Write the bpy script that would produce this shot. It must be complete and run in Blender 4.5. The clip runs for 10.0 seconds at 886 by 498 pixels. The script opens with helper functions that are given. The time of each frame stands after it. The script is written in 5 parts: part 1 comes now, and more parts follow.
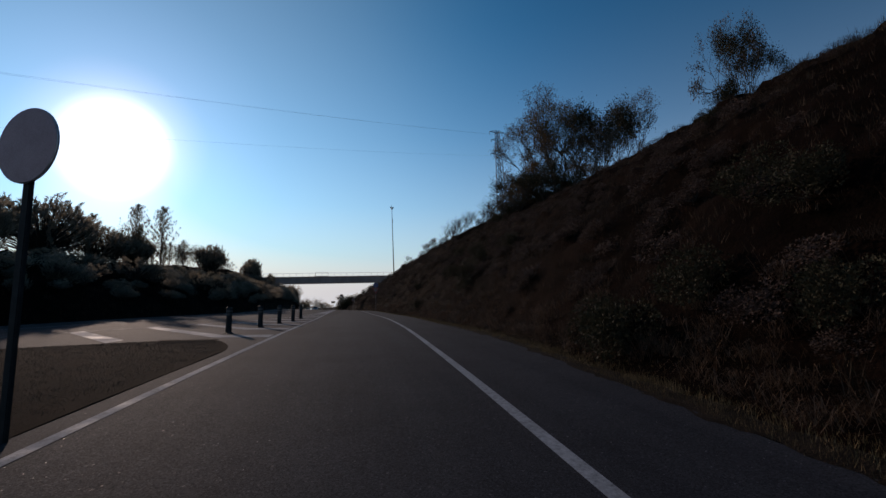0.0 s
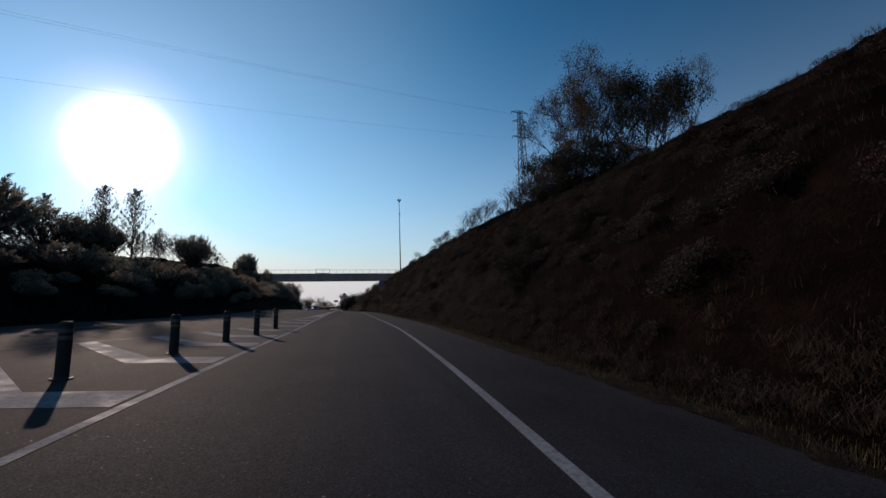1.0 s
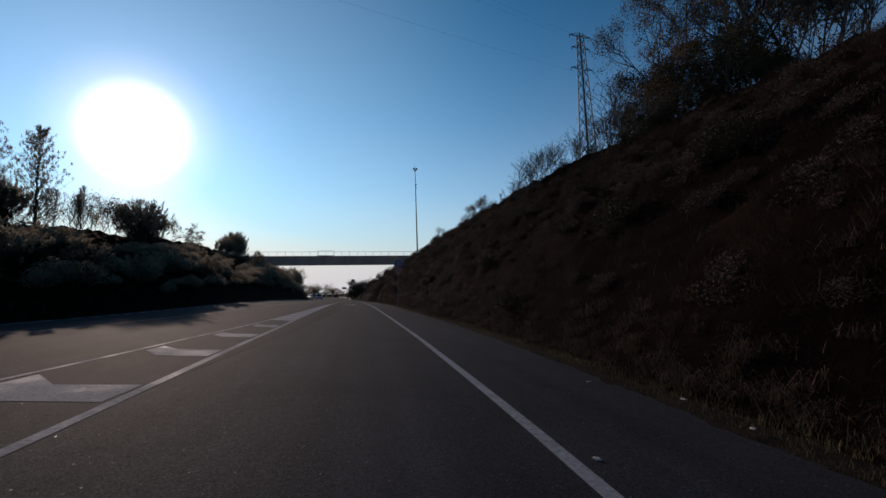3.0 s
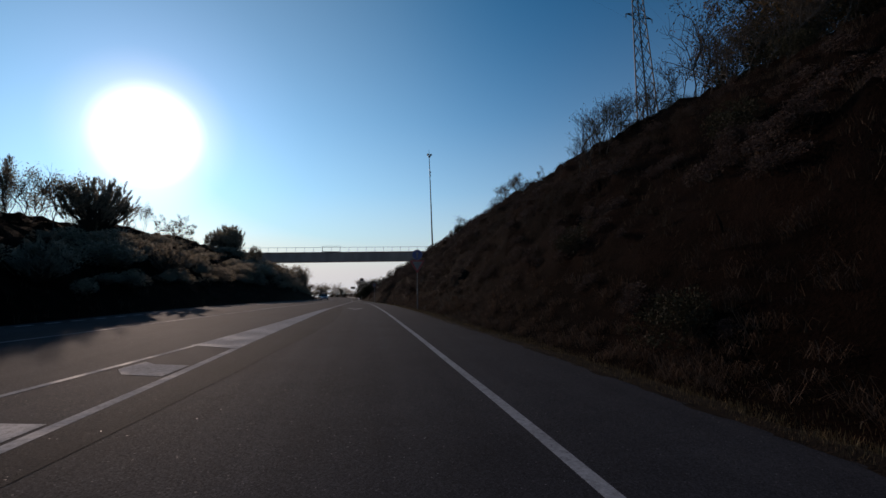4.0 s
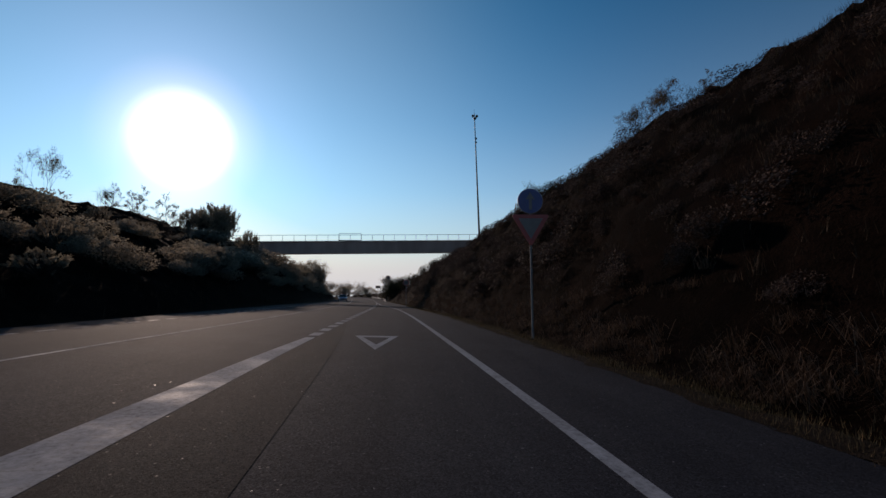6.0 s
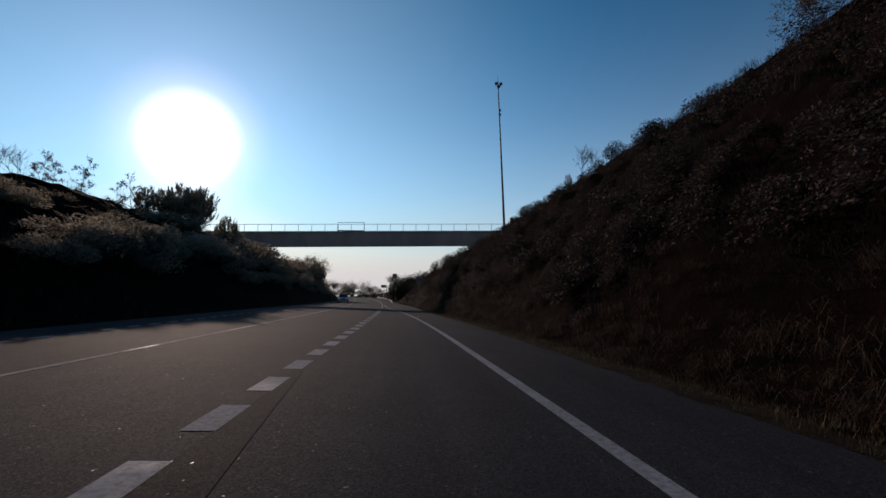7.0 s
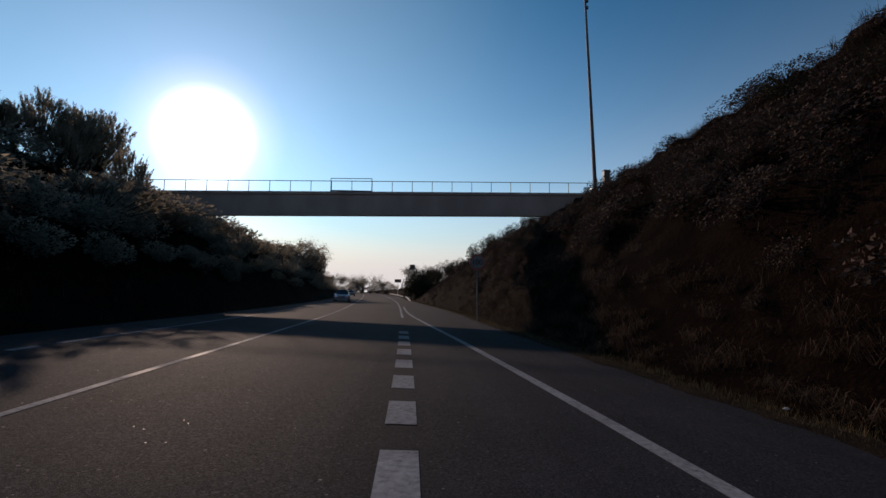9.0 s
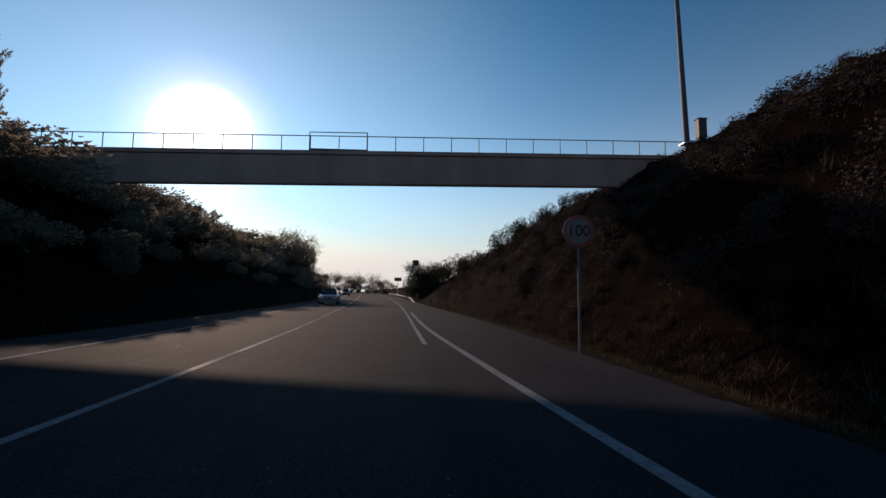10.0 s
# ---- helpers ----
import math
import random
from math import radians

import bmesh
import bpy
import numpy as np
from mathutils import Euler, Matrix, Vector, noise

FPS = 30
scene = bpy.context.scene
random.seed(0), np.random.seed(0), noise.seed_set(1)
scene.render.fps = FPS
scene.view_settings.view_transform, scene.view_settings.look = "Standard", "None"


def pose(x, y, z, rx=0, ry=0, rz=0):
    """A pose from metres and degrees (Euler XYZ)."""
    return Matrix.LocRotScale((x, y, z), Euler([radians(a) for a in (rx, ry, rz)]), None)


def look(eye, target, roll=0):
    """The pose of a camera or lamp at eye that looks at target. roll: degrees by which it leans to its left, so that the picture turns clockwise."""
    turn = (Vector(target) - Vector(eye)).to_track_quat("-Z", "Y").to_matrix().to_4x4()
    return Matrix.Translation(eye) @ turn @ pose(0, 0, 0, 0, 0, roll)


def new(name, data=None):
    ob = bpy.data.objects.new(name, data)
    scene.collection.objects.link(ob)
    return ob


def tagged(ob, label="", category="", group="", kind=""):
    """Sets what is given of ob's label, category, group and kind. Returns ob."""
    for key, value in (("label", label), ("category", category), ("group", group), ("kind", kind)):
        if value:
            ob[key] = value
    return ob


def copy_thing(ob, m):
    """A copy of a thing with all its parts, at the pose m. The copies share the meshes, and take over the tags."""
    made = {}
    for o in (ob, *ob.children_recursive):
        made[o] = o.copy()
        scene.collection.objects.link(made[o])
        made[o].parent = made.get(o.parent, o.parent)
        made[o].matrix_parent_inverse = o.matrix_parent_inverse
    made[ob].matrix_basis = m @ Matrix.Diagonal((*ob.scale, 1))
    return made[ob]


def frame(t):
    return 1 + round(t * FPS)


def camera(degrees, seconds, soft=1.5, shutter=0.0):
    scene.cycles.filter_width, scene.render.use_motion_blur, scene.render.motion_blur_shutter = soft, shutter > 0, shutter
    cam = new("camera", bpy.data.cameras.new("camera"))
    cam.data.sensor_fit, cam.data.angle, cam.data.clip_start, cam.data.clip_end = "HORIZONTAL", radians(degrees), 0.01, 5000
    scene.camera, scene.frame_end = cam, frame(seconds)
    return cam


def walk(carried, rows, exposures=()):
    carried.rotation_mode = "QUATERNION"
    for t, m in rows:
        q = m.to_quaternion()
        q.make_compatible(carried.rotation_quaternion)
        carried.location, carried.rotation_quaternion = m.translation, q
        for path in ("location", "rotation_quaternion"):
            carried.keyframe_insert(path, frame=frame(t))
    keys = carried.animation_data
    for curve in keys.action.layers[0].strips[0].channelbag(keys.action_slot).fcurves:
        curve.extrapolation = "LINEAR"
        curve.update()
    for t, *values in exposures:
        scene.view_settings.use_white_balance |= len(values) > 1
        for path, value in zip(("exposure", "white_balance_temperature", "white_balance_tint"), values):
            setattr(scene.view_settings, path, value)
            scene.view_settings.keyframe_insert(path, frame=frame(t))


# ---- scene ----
cam = camera(87.5, 10.0)
# seconds, place, turn
ROWS = [
    (0.0, 0.00, 0.00, 1.31, 97.52, 0.91, -12.01),
    (0.5, 0.33, 5.79, 1.54, 97.88, 0.17, -11.80),
    (1.0, 0.59, 11.45, 1.79, 97.49, 0.24, -11.50),
    (1.5, 0.88, 16.88, 1.95, 96.93, 0.38, -11.17),
    (2.0, 1.14, 22.27, 2.09, 96.77, 0.60, -10.80),
    (2.5, 1.30, 27.62, 2.24, 95.97, 0.28, -10.55),
    (4.0, 1.62, 45.46, 2.47, 95.78, 0.54, -8.99),
    (4.5, 1.58, 51.46, 2.56, 95.95, 0.23, -8.20),
    (5.0, 1.48, 57.49, 2.61, 96.15, 0.18, -7.33),
    (5.5, 1.26, 63.23, 2.68, 95.83, 0.19, -6.53),
    (7.0, 0.53, 82.30, 2.82, 95.81, 0.01, -5.23),
    (7.5, 0.24, 88.59, 2.87, 95.60, -0.13, -5.07),
    (8.0, -0.06, 94.89, 2.89, 95.85, -0.26, -4.57),
    (8.5, -0.48, 101.36, 2.95, 95.64, -0.54, -4.08),
    (9.0, -0.95, 107.93, 2.93, 95.36, -0.43, -3.76),
    (9.5, -1.45, 114.43, 2.93, 95.46, -0.75, -3.81),
    (10.0, -1.87, 120.98, 2.93, 95.32, -0.50, -3.99),
]
EXPOSURE = -0.35
WARMTH, TINT = 8250, 27
walk(cam, [(t, pose(x, y, z, rx, ry, rz)) for t, x, y, z, rx, ry, rz in ROWS], [(0.0, EXPOSURE, WARMTH, TINT), (7.5, EXPOSURE, WARMTH + 300, TINT + 1), (10.0, EXPOSURE + 0.18, WARMTH + 800, TINT + 4)])

# ---- sky and sun ----
SUN_LEFT, SUN_UP = 24.2, 16.9      # degrees left of +y, degrees above the horizon
SUN_DIR = Vector((-math.sin(radians(SUN_LEFT)) * math.cos(radians(SUN_UP)), math.cos(radians(SUN_LEFT)) * math.cos(radians(SUN_UP)), math.sin(radians(SUN_UP))))
world = bpy.data.worlds.new("sky")
scene.world = world
world.use_nodes = True
wn, wl = world.node_tree.nodes, world.node_tree.links
wn.clear()
sky = wn.new("ShaderNodeTexSky")
sky.sky_type = "NISHITA"
sky.sun_disc = False
sky.sun_elevation = radians(SUN_UP)
sky.sun_rotation = radians(-SUN_LEFT)
sky.air_density, sky.dust_density, sky.ozone_density = 1.0, 0.12, 3.0
bg = wn.new("ShaderNodeBackground")
bg.inputs["Strength"].default_value = 0.05
deep = wn.new("ShaderNodeHueSaturation")
deep.inputs["Saturation"].default_value = 1.75
deep.inputs["Hue"].default_value = 0.482
depth = wn.new("ShaderNodeGamma")
depth.inputs["Gamma"].default_value = 1.65
wl.new(sky.outputs[0], depth.inputs["Color"])
wl.new(depth.outputs[0], deep.inputs["Color"])
# pale haze low over the horizon
coord = wn.new("ShaderNodeTexCoord")
split = wn.new("ShaderNodeSeparateXYZ")
wl.new(coord.outputs["Generated"], split.inputs[0])
haze = wn.new("ShaderNodeValToRGB")
haze.color_ramp.interpolation = "B_SPLINE"
wl.new(split.outputs["Z"], haze.inputs[0])
he = haze.color_ramp.elements
he[0].position, he[0].color = 0.0, (1, 1, 1, 1)
he[1].position, he[1].color = 0.55, (0, 0, 0, 1)
for where, v in ((0.03, 1.0), (0.07, 0.97), (0.13, 0.7), (0.22, 0.34), (0.36, 0.09)):
    he.new(where).color = (v, v, v, 1)
pale = wn.new("ShaderNodeMix")
pale.data_type = "RGBA"
pale.inputs[7].default_value = (12.0, 14.6, 17.6, 1)
wl.new(haze.outputs[0], pale.inputs[0])
wl.new(deep.outputs[0], pale.inputs[6])
wl.new(pale.outputs[2], bg.inputs["Color"])
# the bright aureole round the sun
dot = wn.new("ShaderNodeVectorMath")
dot.operation = "DOT_PRODUCT"
dot.inputs[1].default_value = SUN_DIR
wl.new(coord.outputs["Generated"], dot.inputs[0])
acos = wn.new("ShaderNodeMath")
acos.operation = "ARCCOSINE"
wl.new(dot.outputs["Value"], acos.inputs[0])
ramp = wn.new("ShaderNodeValToRGB")
wl.new(acos.outputs[0], ramp.inputs[0])
els = ramp.color_ramp.elements
ramp.color_ramp.interpolation = "B_SPLINE"
els[0].position, els[0].color = 0.0, (1.0, 1.0, 1.0, 1)
els[1].position, els[1].color = 0.85, (0, 0, 0, 1)
for where, v in ((0.046, (0.95, 0.95, 0.95, 1)), (0.076, (0.55, 0.555, 0.56, 1)), (0.098, (0.26, 0.262, 0.27, 1)), (0.15, (0.122, 0.148, 0.166, 1)), (0.28, (0.078, 0.108, 0.104, 1)), (0.5, (0.033, 0.054, 0.055, 1)), (0.68, (0.003, 0.012, 0.016, 1))):
    e = els.new(where)
    e.color = v
halo = wn.new("ShaderNodeBackground")
halo.inputs["Strength"].default_value = 1.8
wl.new(ramp.outputs[0], halo.inputs["Color"])
both = wn.new("ShaderNodeAddShader")
wl.new(bg.outputs[0], both.inputs[0])
wl.new(halo.outputs[0], both.inputs[1])
out = wn.new("ShaderNodeOutputWorld")
wl.new(both.outputs[0], out.inputs[0])

sun = new("sun", bpy.data.lights.new("sun", "SUN"))
sun.data.energy, sun.data.angle, sun.data.color = 2.7, radians(0.6), (1.0, 0.94, 0.88)
sun.matrix_world = look(SUN_DIR * 300, (0, 0, 0))


# ---- materials ----
def shader(name, rough=0.8, metal=0.0):
    m = bpy.data.materials.new(name)
    m.use_nodes = True
    b = m.node_tree.nodes["Principled BSDF"]
    b.inputs["Roughness"].default_value, b.inputs["Metallic"].default_value = rough, metal
    return m, m.node_tree.nodes, m.node_tree.links, b


def noise_tex(nodes, links, scale, detail=4.0, rough=0.6, space="Object"):
    c = nodes.new("ShaderNodeTexCoord")
    t = nodes.new("ShaderNodeTexNoise")
    t.inputs["Scale"].default_value, t.inputs["Detail"].default_value, t.inputs["Roughness"].default_value = scale, detail, rough
    links.new(c.outputs[space], t.inputs["Vector"])
    return t


def ramp_of(nodes, links, source, stops):
    r = nodes.new("ShaderNodeValToRGB")
    e = r.color_ramp.elements
    e[0].position, e[0].color = stops[0][0], (*stops[0][1], 1)
    e[1].position, e[1].color = stops[-1][0], (*stops[-1][1], 1)
    for p, c in stops[1:-1]:
        e.new(p).color = (*c, 1)
    links.new(source, r.inputs[0])
    return r


def bump_of(nodes, links, source, b, strength, distance):
    k = nodes.new("ShaderNodeBump")
    k.inputs["Strength"].default_value, k.inputs["Distance"].default_value = strength, distance
    links.new(source, k.inputs["Height"])
    links.new(k.outputs[0], b.inputs["Normal"])


def mixed(nodes, links, a, bcol, fac, mode="MULTIPLY"):
    m = nodes.new("ShaderNodeMix")
    m.data_type, m.blend_type = "RGBA", mode
    if isinstance(fac, float):
        m.inputs[0].default_value = fac
    else:
        links.new(fac, m.inputs[0])
    links.new(a, m.inputs[6])
    links.new(bcol, m.inputs[7])
    return m.outputs[2]


def surface(name, dark, light, rough=0.8, metal=0.0, coarse=1.5, fine=40.0, bump=0.2, depth=0.01):
    """A plain material with stains at one scale and grain at a finer one."""
    m, n, l, b = shader(name, rough, metal)
    big = noise_tex(n, l, coarse, 5)
    small = noise_tex(n, l, fine, 3)
    r1 = ramp_of(n, l, big.outputs["Fac"], [(0.3, dark), (0.7, light)])
    r2 = ramp_of(n, l, small.outputs["Fac"], [(0.25, (0.72, 0.72, 0.72)), (0.75, (1.12, 1.12, 1.12))])
    l.new(mixed(n, l, r1.outputs[0], r2.outputs[0], 1.0), b.inputs["Base Color"])
    bump_of(n, l, small.outputs["Fac"], b, bump, depth)
    return m


def leafy(name, colours, gloss=0.7, through_light=0.25, sheen=0.12):
    """Leaves and blades: each island takes its own tint."""
    m, n, l, b = shader(name, gloss)
    g = n.new("ShaderNodeNewGeometry")
    r = ramp_of(n, l, g.outputs["Random Per Island"], [(i / max(1, len(colours) - 1), c) for i, c in enumerate(colours)])
    big = noise_tex(n, l, 0.6, 3)
    r2 = ramp_of(n, l, big.outputs["Fac"], [(0.3, (0.6, 0.6, 0.6)), (0.7, (1.2, 1.2, 1.2))])
    c = mixed(n, l, r.outputs[0], r2.outputs[0], 1.0)
    l.new(c, b.inputs["Base Color"])
    b.inputs["Specular IOR Level"].default_value = sheen
    if through_light:
        tr = n.new("ShaderNodeBsdfTranslucent")
        l.new(c, tr.inputs["Color"])
        mx = n.new("ShaderNodeMixShader")
        mx.inputs[0].default_value = through_light
        l.new(b.outputs[0], mx.inputs[1])
        l.new(tr.outputs[0], mx.inputs[2])
        l.new(mx.outputs[0], n["Material Output"].inputs["Surface"])
    return m


def asphalt_material(name="asphalt", tone=1.0, smooth=0.0):
    m, n, l, b = shader(name, 0.85)
    b.inputs["Specular IOR Level"].default_value = 0.05
    grit = noise_tex(n, l, 90, 2, 0.7)
    patch = noise_tex(n, l, 0.35, 6, 0.65)
    c = n.new("ShaderNodeTexCoord")
    mp = n.new("ShaderNodeMapping")
    mp.inputs["Scale"].default_value = (1.6, 0.03, 1.0)
    l.new(c.outputs["Object"], mp.inputs["Vector"])
    streak = n.new("ShaderNodeTexNoise")
    streak.inputs["Scale"].default_value, streak.inputs["Detail"].default_value = 1.0, 4
    l.new(mp.outputs[0], streak.inputs["Vector"])
    r1 = ramp_of(n, l, patch.outputs["Fac"], [(0.3, (0.0265 * tone, 0.028 * tone, 0.0335 * tone)), (0.7, (0.041 * tone, 0.043 * tone, 0.051 * tone))])
    r2 = ramp_of(n, l, streak.outputs["Fac"], [(0.3, (0.8, 0.8, 0.82)), (0.7, (1.15, 1.14, 1.12))])
    r3 = ramp_of(n, l, grit.outputs["Fac"], [(0.3, (0.55, 0.55, 0.55)), (0.72, (1.5, 1.5, 1.5))])
    stone = n.new("ShaderNodeTexVoronoi")
    stone.inputs["Scale"].default_value = 62.0
    l.new(c.outputs["Object"], stone.inputs["Vector"])
    r4 = ramp_of(n, l, stone.outputs["Color"], [(0.15, (0.55, 0.55, 0.55)), (0.5, (1.0, 1.0, 1.0)), (0.85, (1.3, 1.3, 1.3)), (0.99, (2.8, 2.75, 2.7))])
    c1 = mixed(n, l, r1.outputs[0], r2.outputs[0], 1.0)
    c1 = mixed(n, l, c1, r4.outputs[0], 0.75)
    l.new(mixed(n, l, c1, r3.outputs[0], 1.0), b.inputs["Base Color"])
    shine = ramp_of(n, l, stone.outputs["Color"], [(0.0, (0.03, 0.03, 0.03)), (0.94, (0.04, 0.04, 0.04)), (0.98, (0.3, 0.3, 0.3))])
    l.new(shine.outputs[0], b.inputs["Specular IOR Level"])
    rr = ramp_of(n, l, stone.outputs["Color"], [(0.0, (0.9 - smooth,) * 3), (0.94, (0.82 - smooth,) * 3), (0.98, (0.42,) * 3)])
    l.new(rr.outputs[0], b.inputs["Roughness"])
    bump_of(n, l, grit.outputs["Fac"], b, 0.8, 0.008)
    return m


def paint_material():
    m, n, l, b = shader("road_paint", 0.7)
    b.inputs["Specular IOR Level"].default_value = 0.025
    wear = noise_tex(n, l, 14, 6, 0.75)
    broad = noise_tex(n, l, 0.9, 4)
    r1 = ramp_of(n, l, wear.outputs["Fac"], [(0.28, (0.066, 0.07, 0.078)), (0.42, (0.19, 0.20, 0.215)), (0.62, (0.285, 0.30, 0.32))])
    r2 = ramp_of(n, l, broad.outputs["Fac"], [(0.3, (0.8, 0.8, 0.8)), (0.68, (1.1, 1.1, 1.1))])
    l.new(mixed(n, l, r1.outputs[0], r2.outputs[0], 1.0), b.inputs["Base Color"])
    gl = ramp_of(n, l, broad.outputs["Fac"], [(0.45, (0.85, 0.85, 0.85)), (0.66, (0.62, 0.62, 0.62))])
    l.new(gl.outputs[0], b.inputs["Roughness"])
    bump_of(n, l, wear.outputs["Fac"], b, 0.5, 0.006)
    return m


def earth_material(name="shade_toned_earth_and_grass", tone=1.0):
    m, n, l, b = shader(name, 0.95)
    b.inputs["Specular IOR Level"].default_value = 0.01
    big = noise_tex(n, l, 0.16, 6, 0.65)
    mid = noise_tex(n, l, 1.3, 6, 0.7)
    small = noise_tex(n, l, 12, 5, 0.7)
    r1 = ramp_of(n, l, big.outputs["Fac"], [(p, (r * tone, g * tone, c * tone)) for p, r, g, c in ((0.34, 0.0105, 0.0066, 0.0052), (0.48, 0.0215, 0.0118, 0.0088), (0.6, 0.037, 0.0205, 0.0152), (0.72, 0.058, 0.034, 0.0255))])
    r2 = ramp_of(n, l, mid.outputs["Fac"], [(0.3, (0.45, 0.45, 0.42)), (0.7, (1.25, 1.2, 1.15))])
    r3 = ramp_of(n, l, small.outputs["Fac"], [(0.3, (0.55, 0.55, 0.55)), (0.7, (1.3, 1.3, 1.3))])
    c = mixed(n, l, r1.outputs[0], r2.outputs[0], 1.0)
    l.new(mixed(n, l, c, r3.outputs[0], 1.0), b.inputs["Base Color"])
    bump_of(n, l, small.outputs["Fac"], b, 0.9, 0.08)
    return m


def concrete_material(name="concrete", dark=(0.29, 0.19, 0.165), light=(0.39, 0.265, 0.23)):
    m, n, l, b = shader(name, 0.85)
    c = n.new("ShaderNodeTexCoord")
    mp = n.new("ShaderNodeMapping")
    mp.inputs["Scale"].default_value = (0.5, 0.5, 0.2)
    l.new(c.outputs["Object"], mp.inputs["Vector"])
    run = n.new("ShaderNodeTexNoise")
    run.inputs["Scale"].default_value, run.inputs["Detail"].default_value = 1.2, 6
    l.new(mp.outputs[0], run.inputs["Vector"])
    small = noise_tex(n, l, 30, 4)
    r1 = ramp_of(n, l, run.outputs["Fac"], [(0.3, dark), (0.65, light)])
    r2 = ramp_of(n, l, small.outputs["Fac"], [(0.3, (0.8, 0.8, 0.8)), (0.7, (1.1, 1.1, 1.1))])
    l.new(mixed(n, l, r1.outputs[0], r2.outputs[0], 1.0), b.inputs["Base Color"])
    bump_of(n, l, small.outputs["Fac"], b, 0.3, 0.01)
    return m


# Soil tone far below real earth: the bank's shaded look is in the colour.
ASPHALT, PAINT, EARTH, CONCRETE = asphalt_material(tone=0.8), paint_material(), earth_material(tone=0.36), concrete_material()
STEEL = surface("galvanised_steel", (0.30, 0.31, 0.32), (0.48, 0.49, 0.50), 0.45, 0.9, 6, 80, 0.1)
DARK_STEEL = surface("weathered_steel", (0.05, 0.05, 0.055), (0.09, 0.09, 0.095), 0.6, 0.3, 4, 60, 0.15)
RUBBER = surface("black_rubber", (0.012, 0.012, 0.012), (0.025, 0.025, 0.025), 0.7, 0, 5, 60)
POST_SKIN = surface("dark_grey_plastic", (0.020, 0.021, 0.022), (0.036, 0.037, 0.038), 0.7, 0, 5, 60)
POST_SKIN.node_tree.nodes["Principled BSDF"].inputs["Specular IOR Level"].default_value = 0.12
BAND = surface("dull_reflective_band", (0.05, 0.05, 0.05), (0.085, 0.085, 0.08), 0.6, 0, 8, 90)
SIGN_RED = surface("sign_red", (0.30, 0.012, 0.015), (0.40, 0.02, 0.02), 0.4, 0, 5, 90, 0.05)
SIGN_BLUE = surface("sign_blue", (0.009, 0.034, 0.16), (0.013, 0.045, 0.21), 0.4, 0, 4, 90, 0.05)
SIGN_BLACK = surface("sign_black", (0.012, 0.012, 0.012), (0.02, 0.02, 0.02), 0.5, 0, 4, 90, 0.05)
SIGN_MAUVE = surface("mauve_sign_face", (0.33, 0.18, 0.20), (0.42, 0.25, 0.27), 0.45, 0, 3, 70, 0.05)
BARK = surface("bark", (0.024, 0.019, 0.015), (0.06, 0.048, 0.038), 0.95, 0, 8, 50, 0.8, 0.02)
# Bank leaves paler than real foliage: the sun's veiling glare is in their colour.
LEAF_LIFTED = leafy("glare_lifted_leaves", [(0.17, 0.145, 0.115), (0.24, 0.205, 0.16), (0.32, 0.27, 0.21)], through_light=0.72)
LEAF_GREY_LIFTED = leafy("glare_lifted_grey_leaves", [(0.18, 0.16, 0.12), (0.26, 0.225, 0.17), (0.34, 0.285, 0.22)], through_light=0.72)
LEAF_AUTUMN = leafy("autumn_leaves", [(0.05, 0.04, 0.02), (0.10, 0.06, 0.028), (0.14, 0.078, 0.03)], through_light=0.4)
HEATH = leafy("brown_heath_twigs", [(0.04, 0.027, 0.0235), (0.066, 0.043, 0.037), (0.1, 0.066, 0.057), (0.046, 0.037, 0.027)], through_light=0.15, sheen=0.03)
LEAF_DEEP = leafy("deep_green_shrub_leaves", [(0.02, 0.021, 0.013), (0.036, 0.035, 0.021), (0.06, 0.052, 0.032)], through_light=0.15, sheen=0.05)
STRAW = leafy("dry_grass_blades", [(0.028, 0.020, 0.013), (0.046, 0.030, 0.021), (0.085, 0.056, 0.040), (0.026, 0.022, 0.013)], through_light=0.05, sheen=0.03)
BENT = leafy("bent_grass_blades", [(0.075, 0.050, 0.036), (0.135, 0.088, 0.063), (0.20, 0.128, 0.09)], through_light=0.15, sheen=0.03)
ISLE_GRASS = leafy("dark_grass_blades", [(0.032, 0.036, 0.038), (0.052, 0.058, 0.06), (0.078, 0.084, 0.085)], through_light=0.1, sheen=0.0)
STRAW_PALE = leafy("pale_grass_blades", [(0.07, 0.048, 0.038), (0.12, 0.084, 0.066), (0.05, 0.036, 0.028)], through_light=0.1, sheen=0.03)
VERGE = leafy("verge_grass_blades", [(0.085, 0.062, 0.034), (0.155, 0.108, 0.06), (0.065, 0.056, 0.028), (0.25, 0.175, 0.10)], through_light=0.15, sheen=0.03)
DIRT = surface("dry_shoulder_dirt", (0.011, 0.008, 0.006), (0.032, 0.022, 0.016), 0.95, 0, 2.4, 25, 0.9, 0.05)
ZINC = surface("dull_zinc", (0.16, 0.16, 0.16), (0.26, 0.26, 0.26), 0.75, 0.2, 6, 80, 0.1)
# Near-black colour carries the shade on the far sign panels.
PANEL_DARK = surface("shaded_sign_panel", (0.018, 0.018, 0.020), (0.03, 0.03, 0.032), 0.7, 0, 4, 60, 0.05)
DIRT.node_tree.nodes["Principled BSDF"].inputs["Specular IOR Level"].default_value = 0.03
PAPER = surface("pale_litter_paper", (0.30, 0.28, 0.26), (0.42, 0.40, 0.37), 0.8, 0, 20, 90, 0.3)
TWIG = surface("dark_twigs", (0.022, 0.017, 0.013), (0.05, 0.038, 0.03), 0.95, 0, 8, 50, 0.4, 0.01)
# Sign white greyed: the shade on the faces is put into their colour.
SHADED_WHITE = surface("shaded_sign_white", (0.15, 0.125, 0.118), (0.21, 0.178, 0.168), 0.6, 0, 4, 90, 0.05)
